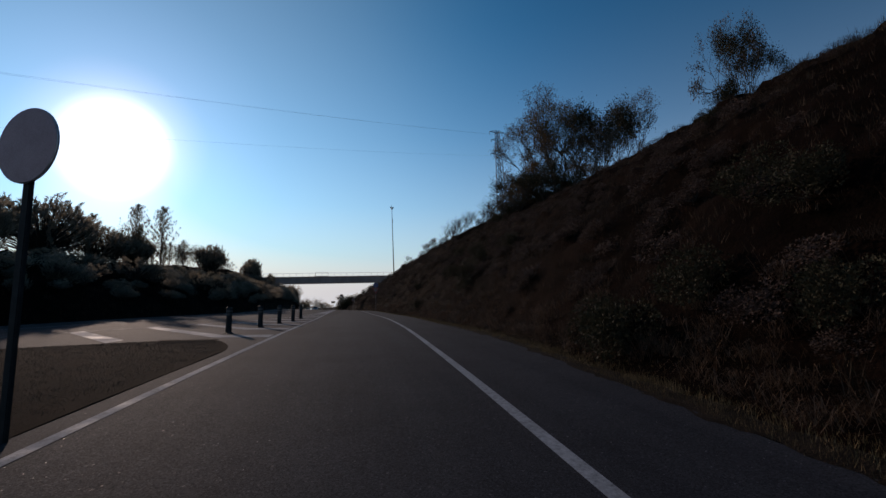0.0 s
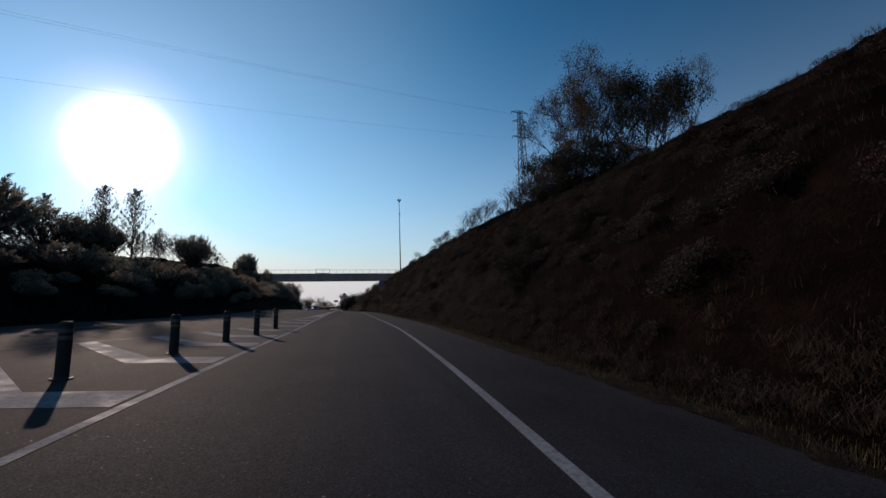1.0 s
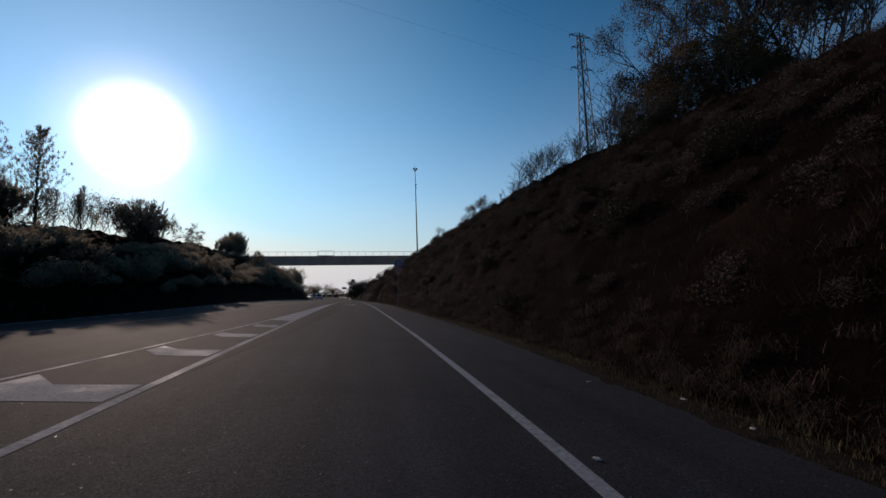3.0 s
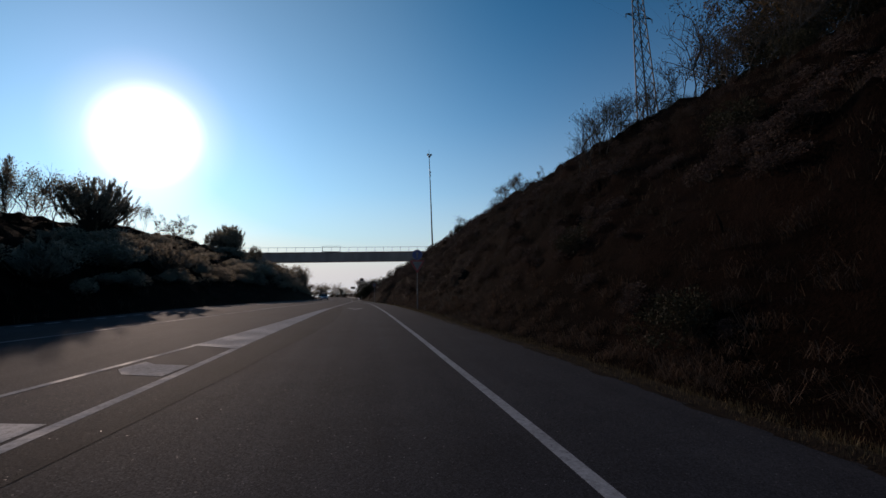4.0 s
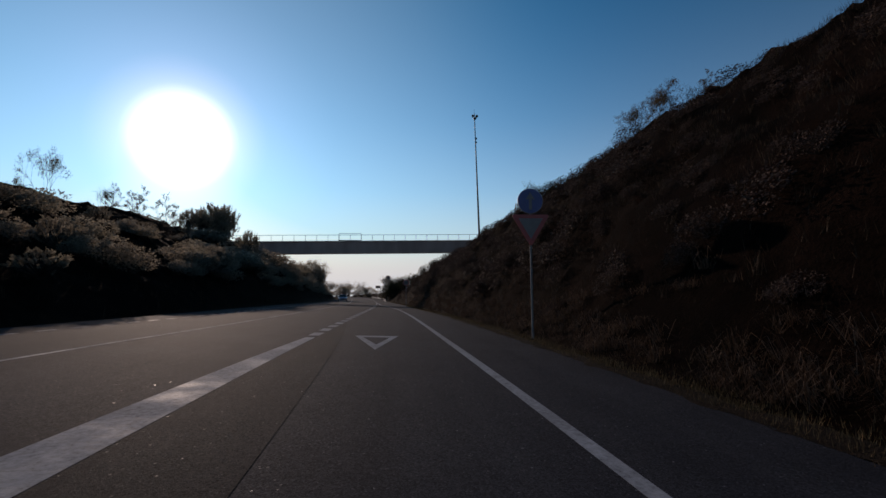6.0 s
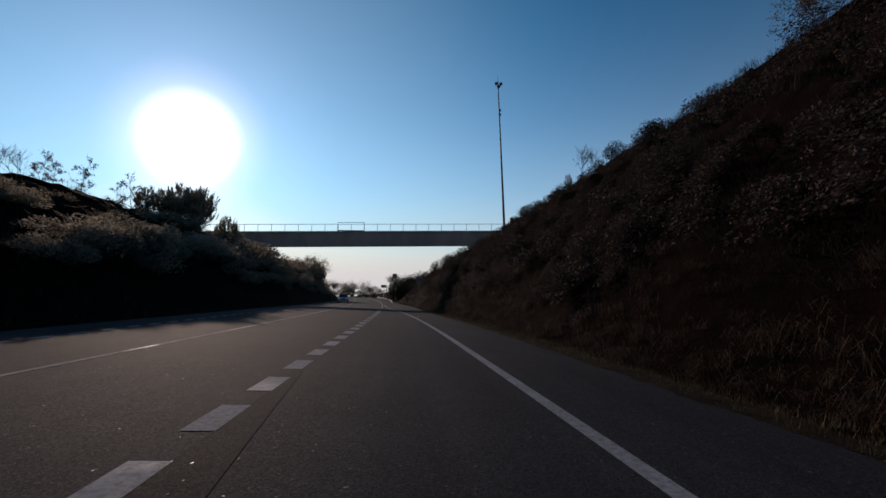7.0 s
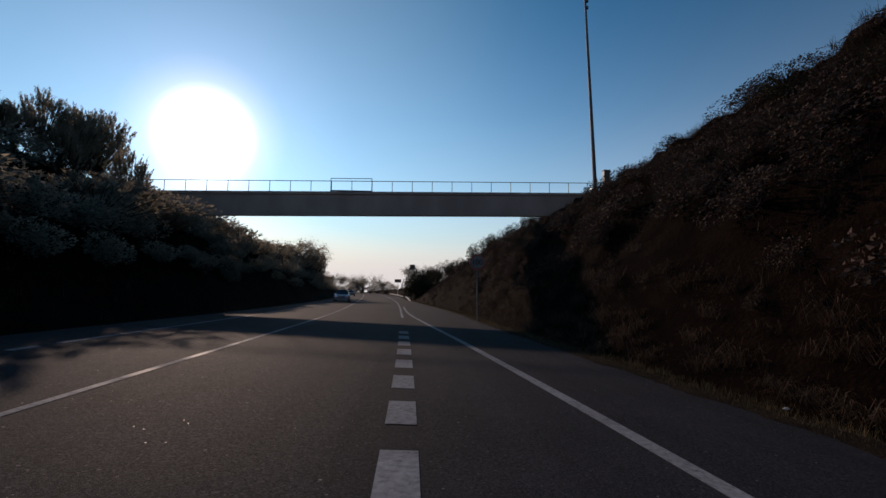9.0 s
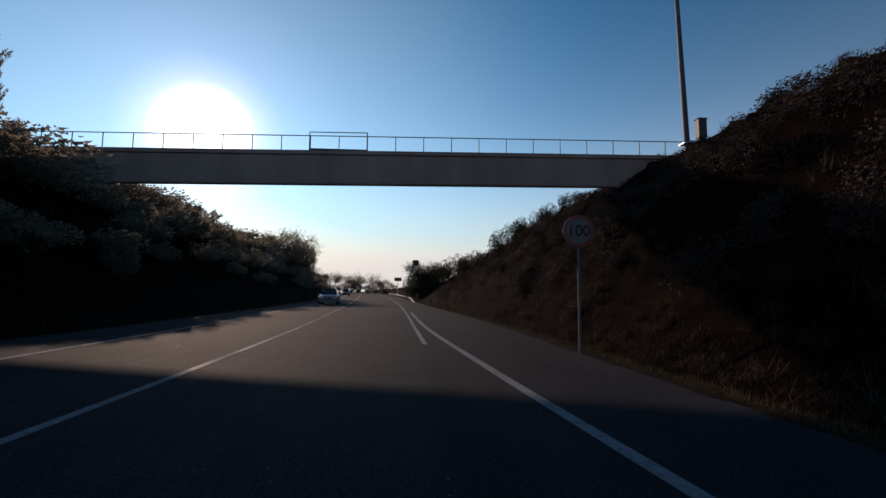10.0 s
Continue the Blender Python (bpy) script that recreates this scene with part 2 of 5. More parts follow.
CAR_BLUE = surface("blue_car_paint", (0.12, 0.15, 0.21), (0.15, 0.185, 0.25), 0.25, 0.4, 2, 40, 0.02)
CAR_DARK = surface("dark_car_paint", (0.03, 0.03, 0.034), (0.045, 0.045, 0.05), 0.3, 0.3, 2, 40, 0.02)
GLASS = surface("dark_car_glass", (0.012, 0.014, 0.016), (0.02, 0.022, 0.025), 0.08, 0, 2, 20, 0.0)
CHROME = surface("wheel_alloy", (0.35, 0.35, 0.36), (0.5, 0.5, 0.5), 0.3, 0.9, 4, 40, 0.05)
LAMP_GLASS = surface("lamp_glass", (0.5, 0.5, 0.5), (0.65, 0.65, 0.65), 0.15, 0.2, 4, 40, 0.02)
TAIL_RED = surface("tail_lamp_red", (0.25, 0.01, 0.01), (0.35, 0.02, 0.02), 0.2, 0, 4, 40, 0.02)


# ---- building helpers ----
def spline(xs, vs):
    """A smooth curve through the given places; straight beyond both ends."""
    xs, vs = np.array(xs, float), np.array(vs, float)
    h = np.diff(xs)
    s = np.diff(vs) / h
    d = np.zeros(len(xs))
    for i in range(1, len(xs) - 1):
        if s[i - 1] * s[i] > 0:
            d[i] = (h[i - 1] + h[i]) / (h[i - 1] / s[i - 1] + h[i] / s[i])
            d[i] = 0.5 * d[i] + 0.25 * (s[i - 1] + s[i])
    d[0], d[-1] = s[0], s[-1]

    def at(x):
        x = np.asarray(x, float)
        i = np.clip(np.searchsorted(xs, x) - 1, 0, len(xs) - 2)
        t = (x - xs[i]) / h[i]
        inside = (2 * t**3 - 3 * t**2 + 1) * vs[i] + (t**3 - 2 * t**2 + t) * h[i] * d[i] + (3 * t**2 - 2 * t**3) * vs[i + 1] + (t**3 - t**2) * h[i] * d[i + 1]
        return np.where(x < xs[0], vs[0] + d[0] * (x - xs[0]), np.where(x > xs[-1], vs[-1] + d[-1] * (x - xs[-1]), inside))
    return at


def mesh_of(name, verts, faces, material, smooth=False):
    me = bpy.data.meshes.new(name)
    me.from_pydata([tuple(v) for v in verts], [], [tuple(f) for f in faces])
    if material:
        me.materials.append(material)
    if smooth:
        me.polygons.foreach_set("use_smooth", [True] * len(me.polygons))
    me.update()
    return me


def quick_mesh(name, verts, loops, size, material):
    """A mesh of faces with `size` corners each, from numpy arrays."""
    me = bpy.data.meshes.new(name)
    n = len(loops) // size
    me.vertices.add(len(verts))
    me.vertices.foreach_set("co", np.asarray(verts, np.float32).ravel())
    me.loops.add(len(loops))
    me.loops.foreach_set("vertex_index", np.asarray(loops, np.int32))
    me.polygons.add(n)
    me.polygons.foreach_set("loop_start", np.arange(0, n * size, size, dtype=np.int32))
    me.materials.append(material)
    me.update(calc_edges=True)
    return me


def part(name, data, parent, label="", material=None, place=None):
    """One mesh object under a thing or a part; data is a mesh or a bmesh."""
    if isinstance(data, bmesh.types.BMesh):
        me = bpy.data.meshes.new(name)
        data.to_mesh(me)
        data.free()
        data = me
    if material:
        data.materials.clear()
        data.materials.append(material)
    ob = new(name, data)
    ob.parent = parent
    if place is not None:
        ob.matrix_basis = place
    if label:
        tagged(ob, label)
    return ob


def box(sx, sy, sz, bevel=0.01, at=(0, 0, 0)):
    bm = bmesh.new()
    bmesh.ops.create_cube(bm, size=1.0, matrix=Matrix.Translation(at) @ Matrix.Diagonal((sx, sy, sz, 1)))
    if bevel:
        bmesh.ops.bevel(bm, geom=bm.edges[:], offset=bevel, segments=2, affect="EDGES")
    return bm


def rod(p, q, r0, r1=None, sides=10, bm=None):
    r1 = r0 if r1 is None else r1
    bm = bm or bmesh.new()
    p, q = Vector(p), Vector(q)
    m = Matrix.Translation((p + q) / 2) @ (q - p).to_track_quat("Z", "Y").to_matrix().to_4x4()
    bmesh.ops.create_cone(bm, cap_ends=True, segments=sides, radius1=r0, radius2=max(r1, 1e-4), depth=(q - p).length, matrix=m)
    return bm


def lathe(profile, sides=24):
    """A turned body from (radius, height) pairs."""
    verts, faces = [], []
    for r, z in profile:
        for k in range(sides):
            a = 2 * math.pi * k / sides
            verts.append((r * math.cos(a), r * math.sin(a), z))
    n = len(profile)
    for i in range(n - 1):
        for k in range(sides):
            faces.append((i * sides + k, i * sides + (k + 1) % sides, (i + 1) * sides + (k + 1) % sides, (i + 1) * sides + k))
    faces.append(tuple(range(sides - 1, -1, -1)))
    faces.append(tuple((n - 1) * sides + k for k in range(sides)))
    return verts, faces


def prism(points, depth, bevel=0.0):
    """A flat outline in x and z, given a thickness along y."""
    bm = bmesh.new()
    f = bm.faces.new([bm.verts.new((x, -depth / 2, z)) for x, z in points])
    bmesh.ops.recalc_face_normals(bm, faces=[f])
    ex = bmesh.ops.extrude_face_region(bm, geom=[f])
    bmesh.ops.translate(bm, vec=(0, depth, 0), verts=[v for v in ex["geom"] if isinstance(v, bmesh.types.BMVert)])
    bmesh.ops.recalc_face_normals(bm, faces=bm.faces[:])
    if bevel:
        bmesh.ops.bevel(bm, geom=bm.edges[:], offset=bevel, segments=2, affect="EDGES")
    return bm


def thing(name, place, label, category, group=""):
    ob = new(name)
    ob.matrix_basis = place
    return tagged(ob, label, category, group)


# ---- plan of the road: x at each y ----
crown = spline([-60, -10, 0, 10, 20, 30, 40, 50, 60, 80, 100, 110, 120, 130, 140, 155, 180, 220, 300, 400], [-1.5, -0.4, 0.0, 0.43, 0.73, 0.93, 1.08, 1.21, 1.31, 1.47, 1.54, 1.53, 1.49, 1.42, 1.35, 1.28, 1.25, 1.35, 1.9, 2.2])
fall = spline([-60, 0, 30, 60, 90, 120, 150, 200, 300], [0.004, 0.004, -0.014, -0.028, -0.037, -0.042, -0.040, -0.03, -0.02])
ramp_right = spline([-60, -20, 0, 8, 16, 24, 32, 40, 50, 60, 70, 80, 90, 100, 110, 120, 130, 140, 154.5], [0.2, 1.3, 2.05, 2.39, 2.76, 3.14, 3.42, 3.64, 3.65, 3.44, 3.02, 2.60, 2.28, 1.91, 1.37, 0.55, -0.42, -1.22, -1.8])
ramp_left = spline([-60, -20, 0, 8, 16, 24, 32, 40, 50, 60, 70, 80, 90, 100, 110, 120, 134], [-10.3, -5.4, -3.65, -3.13, -2.74, -2.45, -2.22, -2.05, -2.02, -1.89, -1.51, -1.22, -1.06, -0.92, -0.88, -0.99, -1.4])
gore_left = spline([-60, 0, 12, 20, 24.3, 29, 36, 44, 52, 60, 70, 83], [-60, -25.5, -18.8, -14.3, -11.9, -9.1, -6.3, -4.85, -4.1, -3.28, -2.3, -1.4])
main_right = spline([133.5, 138, 150, 172, 202, 233, 290, 400], [-1.46, -1.63, -2.03, -3.0, -5.0, -8.0, -15.5, -36])
centre = spline([-60, 0, 20, 30, 43, 55, 65, 75, 85, 95, 105, 110, 120, 130, 140, 156, 171, 193, 233, 290, 400], [-64, -29, -18.6, -15.0, -11.9, -9.5, -7.5, -5.75, -4.95, -4.61, -4.57, -4.60, -4.82, -5.22, -5.83, -7.1, -8.25, -10.2, -13.9, -21, -41])
pave_right = spline([-60, 0, 8, 16, 24, 32, 40, 50, 60, 70, 80, 90, 100, 106, 117, 131, 140, 150, 170, 190, 240, 400], [2.9, 4.42, 4.88, 5.53, 5.75, 5.90, 6.27, 6.6, 6.41, 5.51, 4.92, 4.53, 4.13, 3.85, 3.12, 2.62, 2.55, 2.2, 0.6, -0.9, -5.2, -32])


def sag(y):
    """The slip road starts lower and climbs to the main road."""
    u = np.clip((82 - np.asarray(y, float)) / 30, 0, 1)
    return 0.38 * u * u * (3 - 2 * u)


def pave_left(y):
    return centre(y) - 4.6 + 2.6 * sag(y)


def road_z(x, y):
    return crown(y) - sag(y) + (np.clip(x, -16, 8) - 2) * fall(y)


# ---- lie of the land ----
right_rise = spline([-60, 50, 80, 100, 115, 128, 140, 149, 155, 173, 195, 220, 270, 400], [11.8, 12.1, 12.75, 12.4, 11.85, 11.6, 11.3, 11.42, 11.45, 9.3, 6.4, 4.5, 3.0, 1.0])
right_run = spline([-60, 40, 55, 80, 105, 155, 210, 400], [15.1, 15.0, 14.8, 13.8, 13.0, 13.6, 12, 12])
right_bulge = spline([-60, 60, 105, 152, 400], [0.85, 0.85, 0.74, 0.62, 0.7])
left_rise = spline([-60, 40, 64, 72, 91, 112, 133, 158, 210, 240, 310, 400], [4.8, 5.1, 5.6, 6.1, 7.2, 8.9, 9.7, 10.0, 7.0, 5.0, 1.5, 0.5])


def land_z(x, y, rough=True):
    x, y = np.asarray(x, float), np.asarray(y, float)
    base = road_z(x, y)
    toe = pave_right(y) + 1.0
    d = x - toe
    u = np.maximum(d, 0) / right_run(y)
    face = right_rise(y) * np.where(u < 1, np.minimum(u, 1) ** right_bulge(y), 1 + np.minimum(u - 1, 1.3) * 0.53 + np.clip(u - 2.3, 0, 40) * 0.01)
    face = face * (1 - np.exp(-np.maximum(d, 0) / 1.3))
    ltoe = pave_left(y) - 0.9
    e = np.maximum(ltoe - x, 0)
    w = np.maximum(ltoe + 28, 9)
    v = e / w
    bank = left_rise(y) * np.where(v < 1, np.minimum(v, 1) ** 0.8, 1 + np.clip(v - 1, 0, 12) * 0.03)
    far = 1 - np.clip((np.hypot(x, y - 80) - 350) / 500, 0, 1)
    z = base + sag(y) * np.clip(np.maximum(d, e) / 6, 0, 1) + (face + bank) * far - 0.05
    if rough:
        k = np.clip(np.maximum(d - 0.3, e - 0.5) / 3, 0, 1)
        z = z + k * far * (0.30 * np.sin(x * 1.7 + 2 * np.sin(y * 0.43)) * np.sin(y * 0.83 + np.sin(x * 0.9)) + 0.22 * np.sin(x * 0.6 + y * 0.35) + 0.14 * np.sin(y * 2.3 + x * 1.1) * np.sin(x * 2.9 - y * 0.7) + 0.45 * np.abs(np.sin(x * 1.9 + 1.3 * np.sin(y * 0.71)) * np.sin(y * 1.55 + 1.1 * np.sin(x * 1.3))) ** 0.7)
        hum = np.abs(np.sin(x * 1.5 + 0.8 * np.sin(y * 0.5)) * np.sin(y * 1.25 + 0.9 * np.sin(x * 0.7))) ** 0.6 + 0.5 * np.abs(np.sin(x * 2.7 + y * 0.8) * np.sin(y * 2.2 - x * 0.6))
        z = z + np.clip((d - 0.6) / 2, 0, 1) * far * (hum - 0.75) * (0.22 + 0.4 * np.clip((y - 70) / 25, 0, 1) * np.clip((175 - y) / 20, 0, 1) * (1 - 0.8 * np.exp(-((y - 149) / 6.0) ** 2)))
    edge = np.minimum(np.abs(x - pave_right(y)), np.abs(x - pave_left(y)))
    on_road = (x < pave_right(y) + 0.02) & (x > pave_left(y) - 0.02)
    return np.where(on_road, base - 0.12, z - np.where(edge < 0.3, 0.01, 0.0))


def ground():
    ys = np.concatenate([np.array([-2500, -1200, -600, -300, -150, -90]), np.arange(-60, 240, 0.9), np.arange(240, 420, 4), np.array([440, 480, 540, 640, 800, 1100, 1700, 2600, 4000])])
    xs = np.concatenate([np.array([-3000, -1800, -1000, -600, -350, -200, -130, -90, -70]), np.arange(-58, -30, 2), np.arange(-30, 22, 0.55), np.arange(22, 60, 1.5), np.array([66, 80, 110, 160, 240, 360, 600, 1000, 1800, 3000])])
    gx, gy = np.meshgrid(xs, ys)
    gz = land_z(gx, gy)
    far = np.clip((np.hypot(gx, gy - 80) - 300) / 900, 0, 1)
    gz = gz * (1 - far) + far * 1.0
    verts = np.stack([gx, gy, gz], -1).reshape(-1, 3)
    nx, ny = len(xs), len(ys)
    i = np.arange(nx * ny).reshape(ny, nx)
    loops = np.stack([i[:-1, :-1], i[:-1, 1:], i[1:, 1:], i[1:, :-1]], -1).reshape(-1)
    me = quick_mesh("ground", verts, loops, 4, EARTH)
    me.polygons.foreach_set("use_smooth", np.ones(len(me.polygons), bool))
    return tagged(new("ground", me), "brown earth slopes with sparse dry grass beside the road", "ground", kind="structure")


def strip(left, right, y0, y1, step, lift, across=1):
    """Corners and faces of a band of road between two lines."""
    n = max(2, int(math.ceil((y1 - y0) / step)) + 1)
    ys = np.linspace(y0, y1, n)
    f = np.linspace(0, 1, across + 1)
    xl, xr = left(ys), right(ys)
    gx = xl[:, None] * (1 - f) + xr[:, None] * f
    gy = np.repeat(ys[:, None], across + 1, 1)
    gz = road_z(gx, gy) + lift
    v = np.stack([gx, gy, gz], -1).reshape(-1, 3)
    i = np.arange(n * (across + 1)).reshape(n, across + 1)
    fa = np.stack([i[:-1, :-1], i[:-1, 1:], i[1:, 1:], i[1:, :-1]], -1).reshape(-1, 4)
    return v, fa


def slab(v, f, depth):
    """Gives a sheet a thickness downwards, with walls round its rim."""
    bm = bmesh.new()
    vs = [bm.verts.new(p) for p in v]
    fs = [bm.faces.new([vs[k] for k in q]) for q in f]
    low = bmesh.ops.extrude_face_region(bm, geom=fs)
    bmesh.ops.translate(bm, vec=(0, 0, -depth), verts=[g for g in low["geom"] if isinstance(g, bmesh.types.BMVert)])
    bmesh.ops.recalc_face_normals(bm, faces=bm.faces[:])
    return bm


def marking(name, label, sheets):
    verts, faces = [], []
    for v, f in sheets:
        k = len(verts)
        verts.extend(v.tolist())
        faces.extend((f + k).tolist())
    ob = new(name, mesh_of(name, verts, faces, PAINT))
    return tagged(ob, label, "road marking", kind="structure")


# ---- ground, road and markings ----
ground()
v, f = strip(pave_left, pave_right, -60, 400, 1.0, 0.0, 16)
me = bpy.data.meshes.new("road")
bm = slab(v, f, 0.3)
bm.to_mesh(me)
bm.free()
me.materials.append(ASPHALT)
tagged(new("road", me), "worn dark grey asphalt road with a merging slip lane", "road", kind="structure")

OVERLAY = asphalt_material("newer_asphalt", 0.42, 0.0)
seam = spline([38, 44, 50, 58, 64, 70, 80, 90], [-2.3, -1.89, -1.4, -0.84, -0.35, -0.05, -0.3, -1.0])
v, f = strip(lambda y: ramp_left(y) - 0.02, seam, 38, 90, 1.0, 0.0045, 2)
tagged(new("asphalt_patch", mesh_of("asphalt_patch", v, f, OVERLAY)), "strip of darker newer asphalt with a straight seam", "road", kind="structure")

isle_left = lambda y: np.maximum(gore_left(y) + 2.5, -16.0 + np.clip((y - 12) / 6.5, 0, 1) ** 2 * 9.5)
isle_right = lambda y: ramp_left(y) - 0.6 - np.clip((y - 14.2) / 4.3, 0, 1) ** 2 * 1.3
v, f = strip(isle_left, isle_right, -30, 18.9, 0.4, 0.012, 8)
v = np.array(v)
v[:, 2] += 0.003 * np.sin(v[:, 0] * 2.1) * np.sin(v[:, 1] * 1.3)
me = bpy.data.meshes.new("traffic_island")
bm = slab(v, f, 0.3)
bm.to_mesh(me)
bm.free()
me.materials.append(earth_material("island_soil", 0.5))
tagged(new("traffic_island", me), "dark earth island with dense dark grass between two roads", "traffic island", kind="structure")

LIFT = 0.006


def band(line, width, y0, y1, step=1.5, side=0.0):
    return strip(lambda y: line(y) - width / 2 + side, lambda y: line(y) + width / 2 + side, y0, y1, step, LIFT)


marking("road_line_right", "solid white edge line of the slip lane", [band(ramp_right, 0.18, -60, 154.5)])
marking("road_line_left", "solid white edge line beside the chevron area", [band(ramp_left, 0.18, -60, 59.0, side=-0.08)])
marking("road_line_gore", "thin white line along the far side of the chevron area", [band(gore_left, 0.14, -20, 61.0, side=0.07)])
v, f = strip(gore_left, ramp_left, 59.0, 82.7, 1.0, LIFT + 0.002)
v[0, 1] += 0.75
v[0, 2] = float(road_z(v[0, 0], v[0, 1])) + LIFT + 0.002
marking("road_line_wedge", "broad solid white separating line", [(v, f)])
marking("road_line_main_edge", "solid white edge line of the main lane", [band(main_right, 0.14, 133.5, 400, 3)])
marking("road_line_centre", "thin white centre line of the two-way road", [band(centre, 0.11, -60, 400, 3)])
far_edge = lambda y: centre(y) - 2.93 - 0.5 * np.clip((92 - y) / 18, 0, 1)
marking("road_line_far_edge", "thin white edge line of the oncoming lane", [band(far_edge, 0.12, 118, 400, 3), band(far_edge, 0.12, -60, 58, 3)])
far_dashes = new("far_lane_dashes", None)
tagged(far_dashes, "row of short worn white dashes along the oncoming lane", "road marking", kind="structure")
y = 58.6
while y < 117.5:
    v, f = band(far_edge, 0.16, y, y + 0.65, 0.4)
    part("dash", mesh_of("dash", v, f, PAINT), far_dashes)
    y += 1.2


def flat_piece(corners, lift=LIFT):
    c = np.array(corners, float)
    return np.column_stack([c, road_z(c[:, 0], c[:, 1]) + lift])


dashes = new("lane_dashes", None)
tagged(dashes, "row of short broad white dashes between two lanes", "road marking", kind="structure")
y = 83.30
while y < 123.6:
    v, f = strip(lambda q: ramp_left(q) - 0.31, ramp_left, y, y + 0.97, 0.5, LIFT)
    part("dash", mesh_of("dash", v, f, PAINT), dashes)
    y += 1.722

chevrons = new("chevron_marking", None)
tagged(chevrons, "white painted chevrons filling the wedge between the lanes", "road marking", kind="structure")
for y0 in (14.0, 19.45, 24.2, 28.5, 32.4, 36.7, 41.2, 46.0, 50.7, 55.1):
    r0 = float(ramp_left(y0)) - 0.26
    reach = min(0.56 * (r0 - float(gore_left(y0 + 2.0))), 2.0)
    bend = r0 - reach
    tip = bend
    while tip > float(gore_left(y0 + 0.3 + 1.4 * (bend - tip))) + 0.35:
        tip -= 0.05
    far_y = 1.4 * (bend - tip)
    lower = [(bend - 0.05, y0 + 0.22), (tip, y0 + 0.25 + far_y)]
    upper = [(bend + 0.05, y0 + 1.4), (tip + 0.1, y0 + 1.2 + far_y)]
    if y0 < 18:
        # only the arm beyond the island shows
        a, b = 0.42, 1.0
        pts = [tuple(Vector(e[0]).lerp(Vector(e[1]), q)) for e, q in ((lower, a), (upper, a), (upper, b), (lower, b))]
        faces = [(0, 1, 2, 3)]
    else:
        pts = [(r0, y0), (r0 + 0.03, y0 + 1.26), upper[0], upper[1], lower[1], lower[0]]
        faces = [(0, 1, 2, 5), (2, 3, 4, 5)]
    part("chevron", mesh_of("chevron", flat_piece(pts), faces, PAINT), chevrons)

outer = [(-0.15, 83.6), (1.14, 83.7), (0.58, 80.2)]
inner = [(0.12, 83.15), (0.89, 83.2), (0.57, 81.25)]
vv = np.vstack([flat_piece(outer), flat_piece(inner)])
tagged(new("give_way_triangle", mesh_of("give_way_triangle", vv, [(0, 1, 4, 3), (1, 2, 5, 4), (2, 0, 3, 5)], PAINT)), "white painted outline triangle on the asphalt", "road marking", kind="structure")


# ---- bridge ----
def footbridge():
    slope = 0.015
    zb = lambda x: 10.27 + slope * (x + 7)
    x0, x1, yf, yb = -35.0, 20.0, 152.6, 154.5
    b = thing("bridge", pose(0, 0, 0), "narrow grey concrete overpass with thin steel railings", "bridge")

    def beam(name, za, zt, ya, yz, label, material=CONCRETE, bevel=0.05):
        bm = bmesh.new()
        vs = [bm.verts.new((x, yy, zb(x) + z)) for x in (x0, x1) for yy in (ya, yz) for z in (za, zt)]
        for q in ((0, 1, 3, 2), (4, 6, 7, 5), (0, 4, 5, 1), (2, 3, 7, 6), (1, 5, 7, 3), (0, 2, 6, 4)):
            bm.faces.new([vs[k] for k in q])
        bmesh.ops.recalc_face_normals(bm, faces=bm.faces[:])
        if bevel:
            bmesh.ops.bevel(bm, geom=bm.edges[:], offset=bevel, segments=2, affect="EDGES")
        return part(name, bm, b, label, material)

    beam("girder", 0.0, 2.06, yf + 0.12, yf + 0.7, "stained concrete girder")
    beam("deck_edge", 2.06, 2.32, yf, yb, "lighter concrete deck edge", CONCRETE, 0.03)
    beam("soffit_slab", 1.75, 2.06, yf + 0.72, yb - 0.1, "", CONCRETE, 0.0)
    ya = yf + 0.15
    for z, r in ((3.40, 0.036), (2.37, 0.018)):
        part("rail", rod((x0, ya, zb(x0) + z), (18.2, ya, zb(18.2) + z), r, sides=8), b, "thin steel rail", DARK_STEEL)
    x = -34.39
    while x < 18.3:
        part("railing_post", rod((x, ya, zb(x) + 2.28), (x, ya, zb(x) + 3.40), 0.032, sides=6), b, "", DARK_STEEL)
        x += 1.958
    part("handrail", rod((17.9, ya, zb(18) + 2.3), (20.0, ya - 0.3, zb(18) + 3.3), 0.035, sides=8), b, "sloping steel handrail", DARK_STEEL)
    # a taller railing bay over the roadway
    ya = yf + 0.15
    for x in (-9.0, -5.05):
        part("frame_post", rod((x, ya, zb(x) + 2.28), (x, ya, zb(x) + 3.68), 0.035, sides=8), b, "", DARK_STEEL)
    part("frame_rail", rod((-9.0, ya, zb(-9.0) + 3.66), (-5.05, ya, zb(-5.05) + 3.66), 0.035, sides=8), b, "", DARK_STEEL)
    part("frame_base", box(3.9, 0.05, 0.16, 0.01, (-7.02, ya, zb(-7.02) + 2.41)), b, "", DARK_STEEL)
    for xa, sign in ((16.4, 1), (-26.0, -1)):
        part("abutment", box(6.0, 4.0, 6.0, 0.06, (xa + sign * 3.4, (yf + yb) / 2, zb(xa) - 1.2)), b, "concrete abutment sunk in the bank", CONCRETE)
    part("end_pillar", box(0.55, 0.5, 1.25, 0.03, (18.55, yf + 0.2, zb(18.5) + 2.85)), b, "squat concrete end pillar", CONCRETE)
    return b


footbridge()


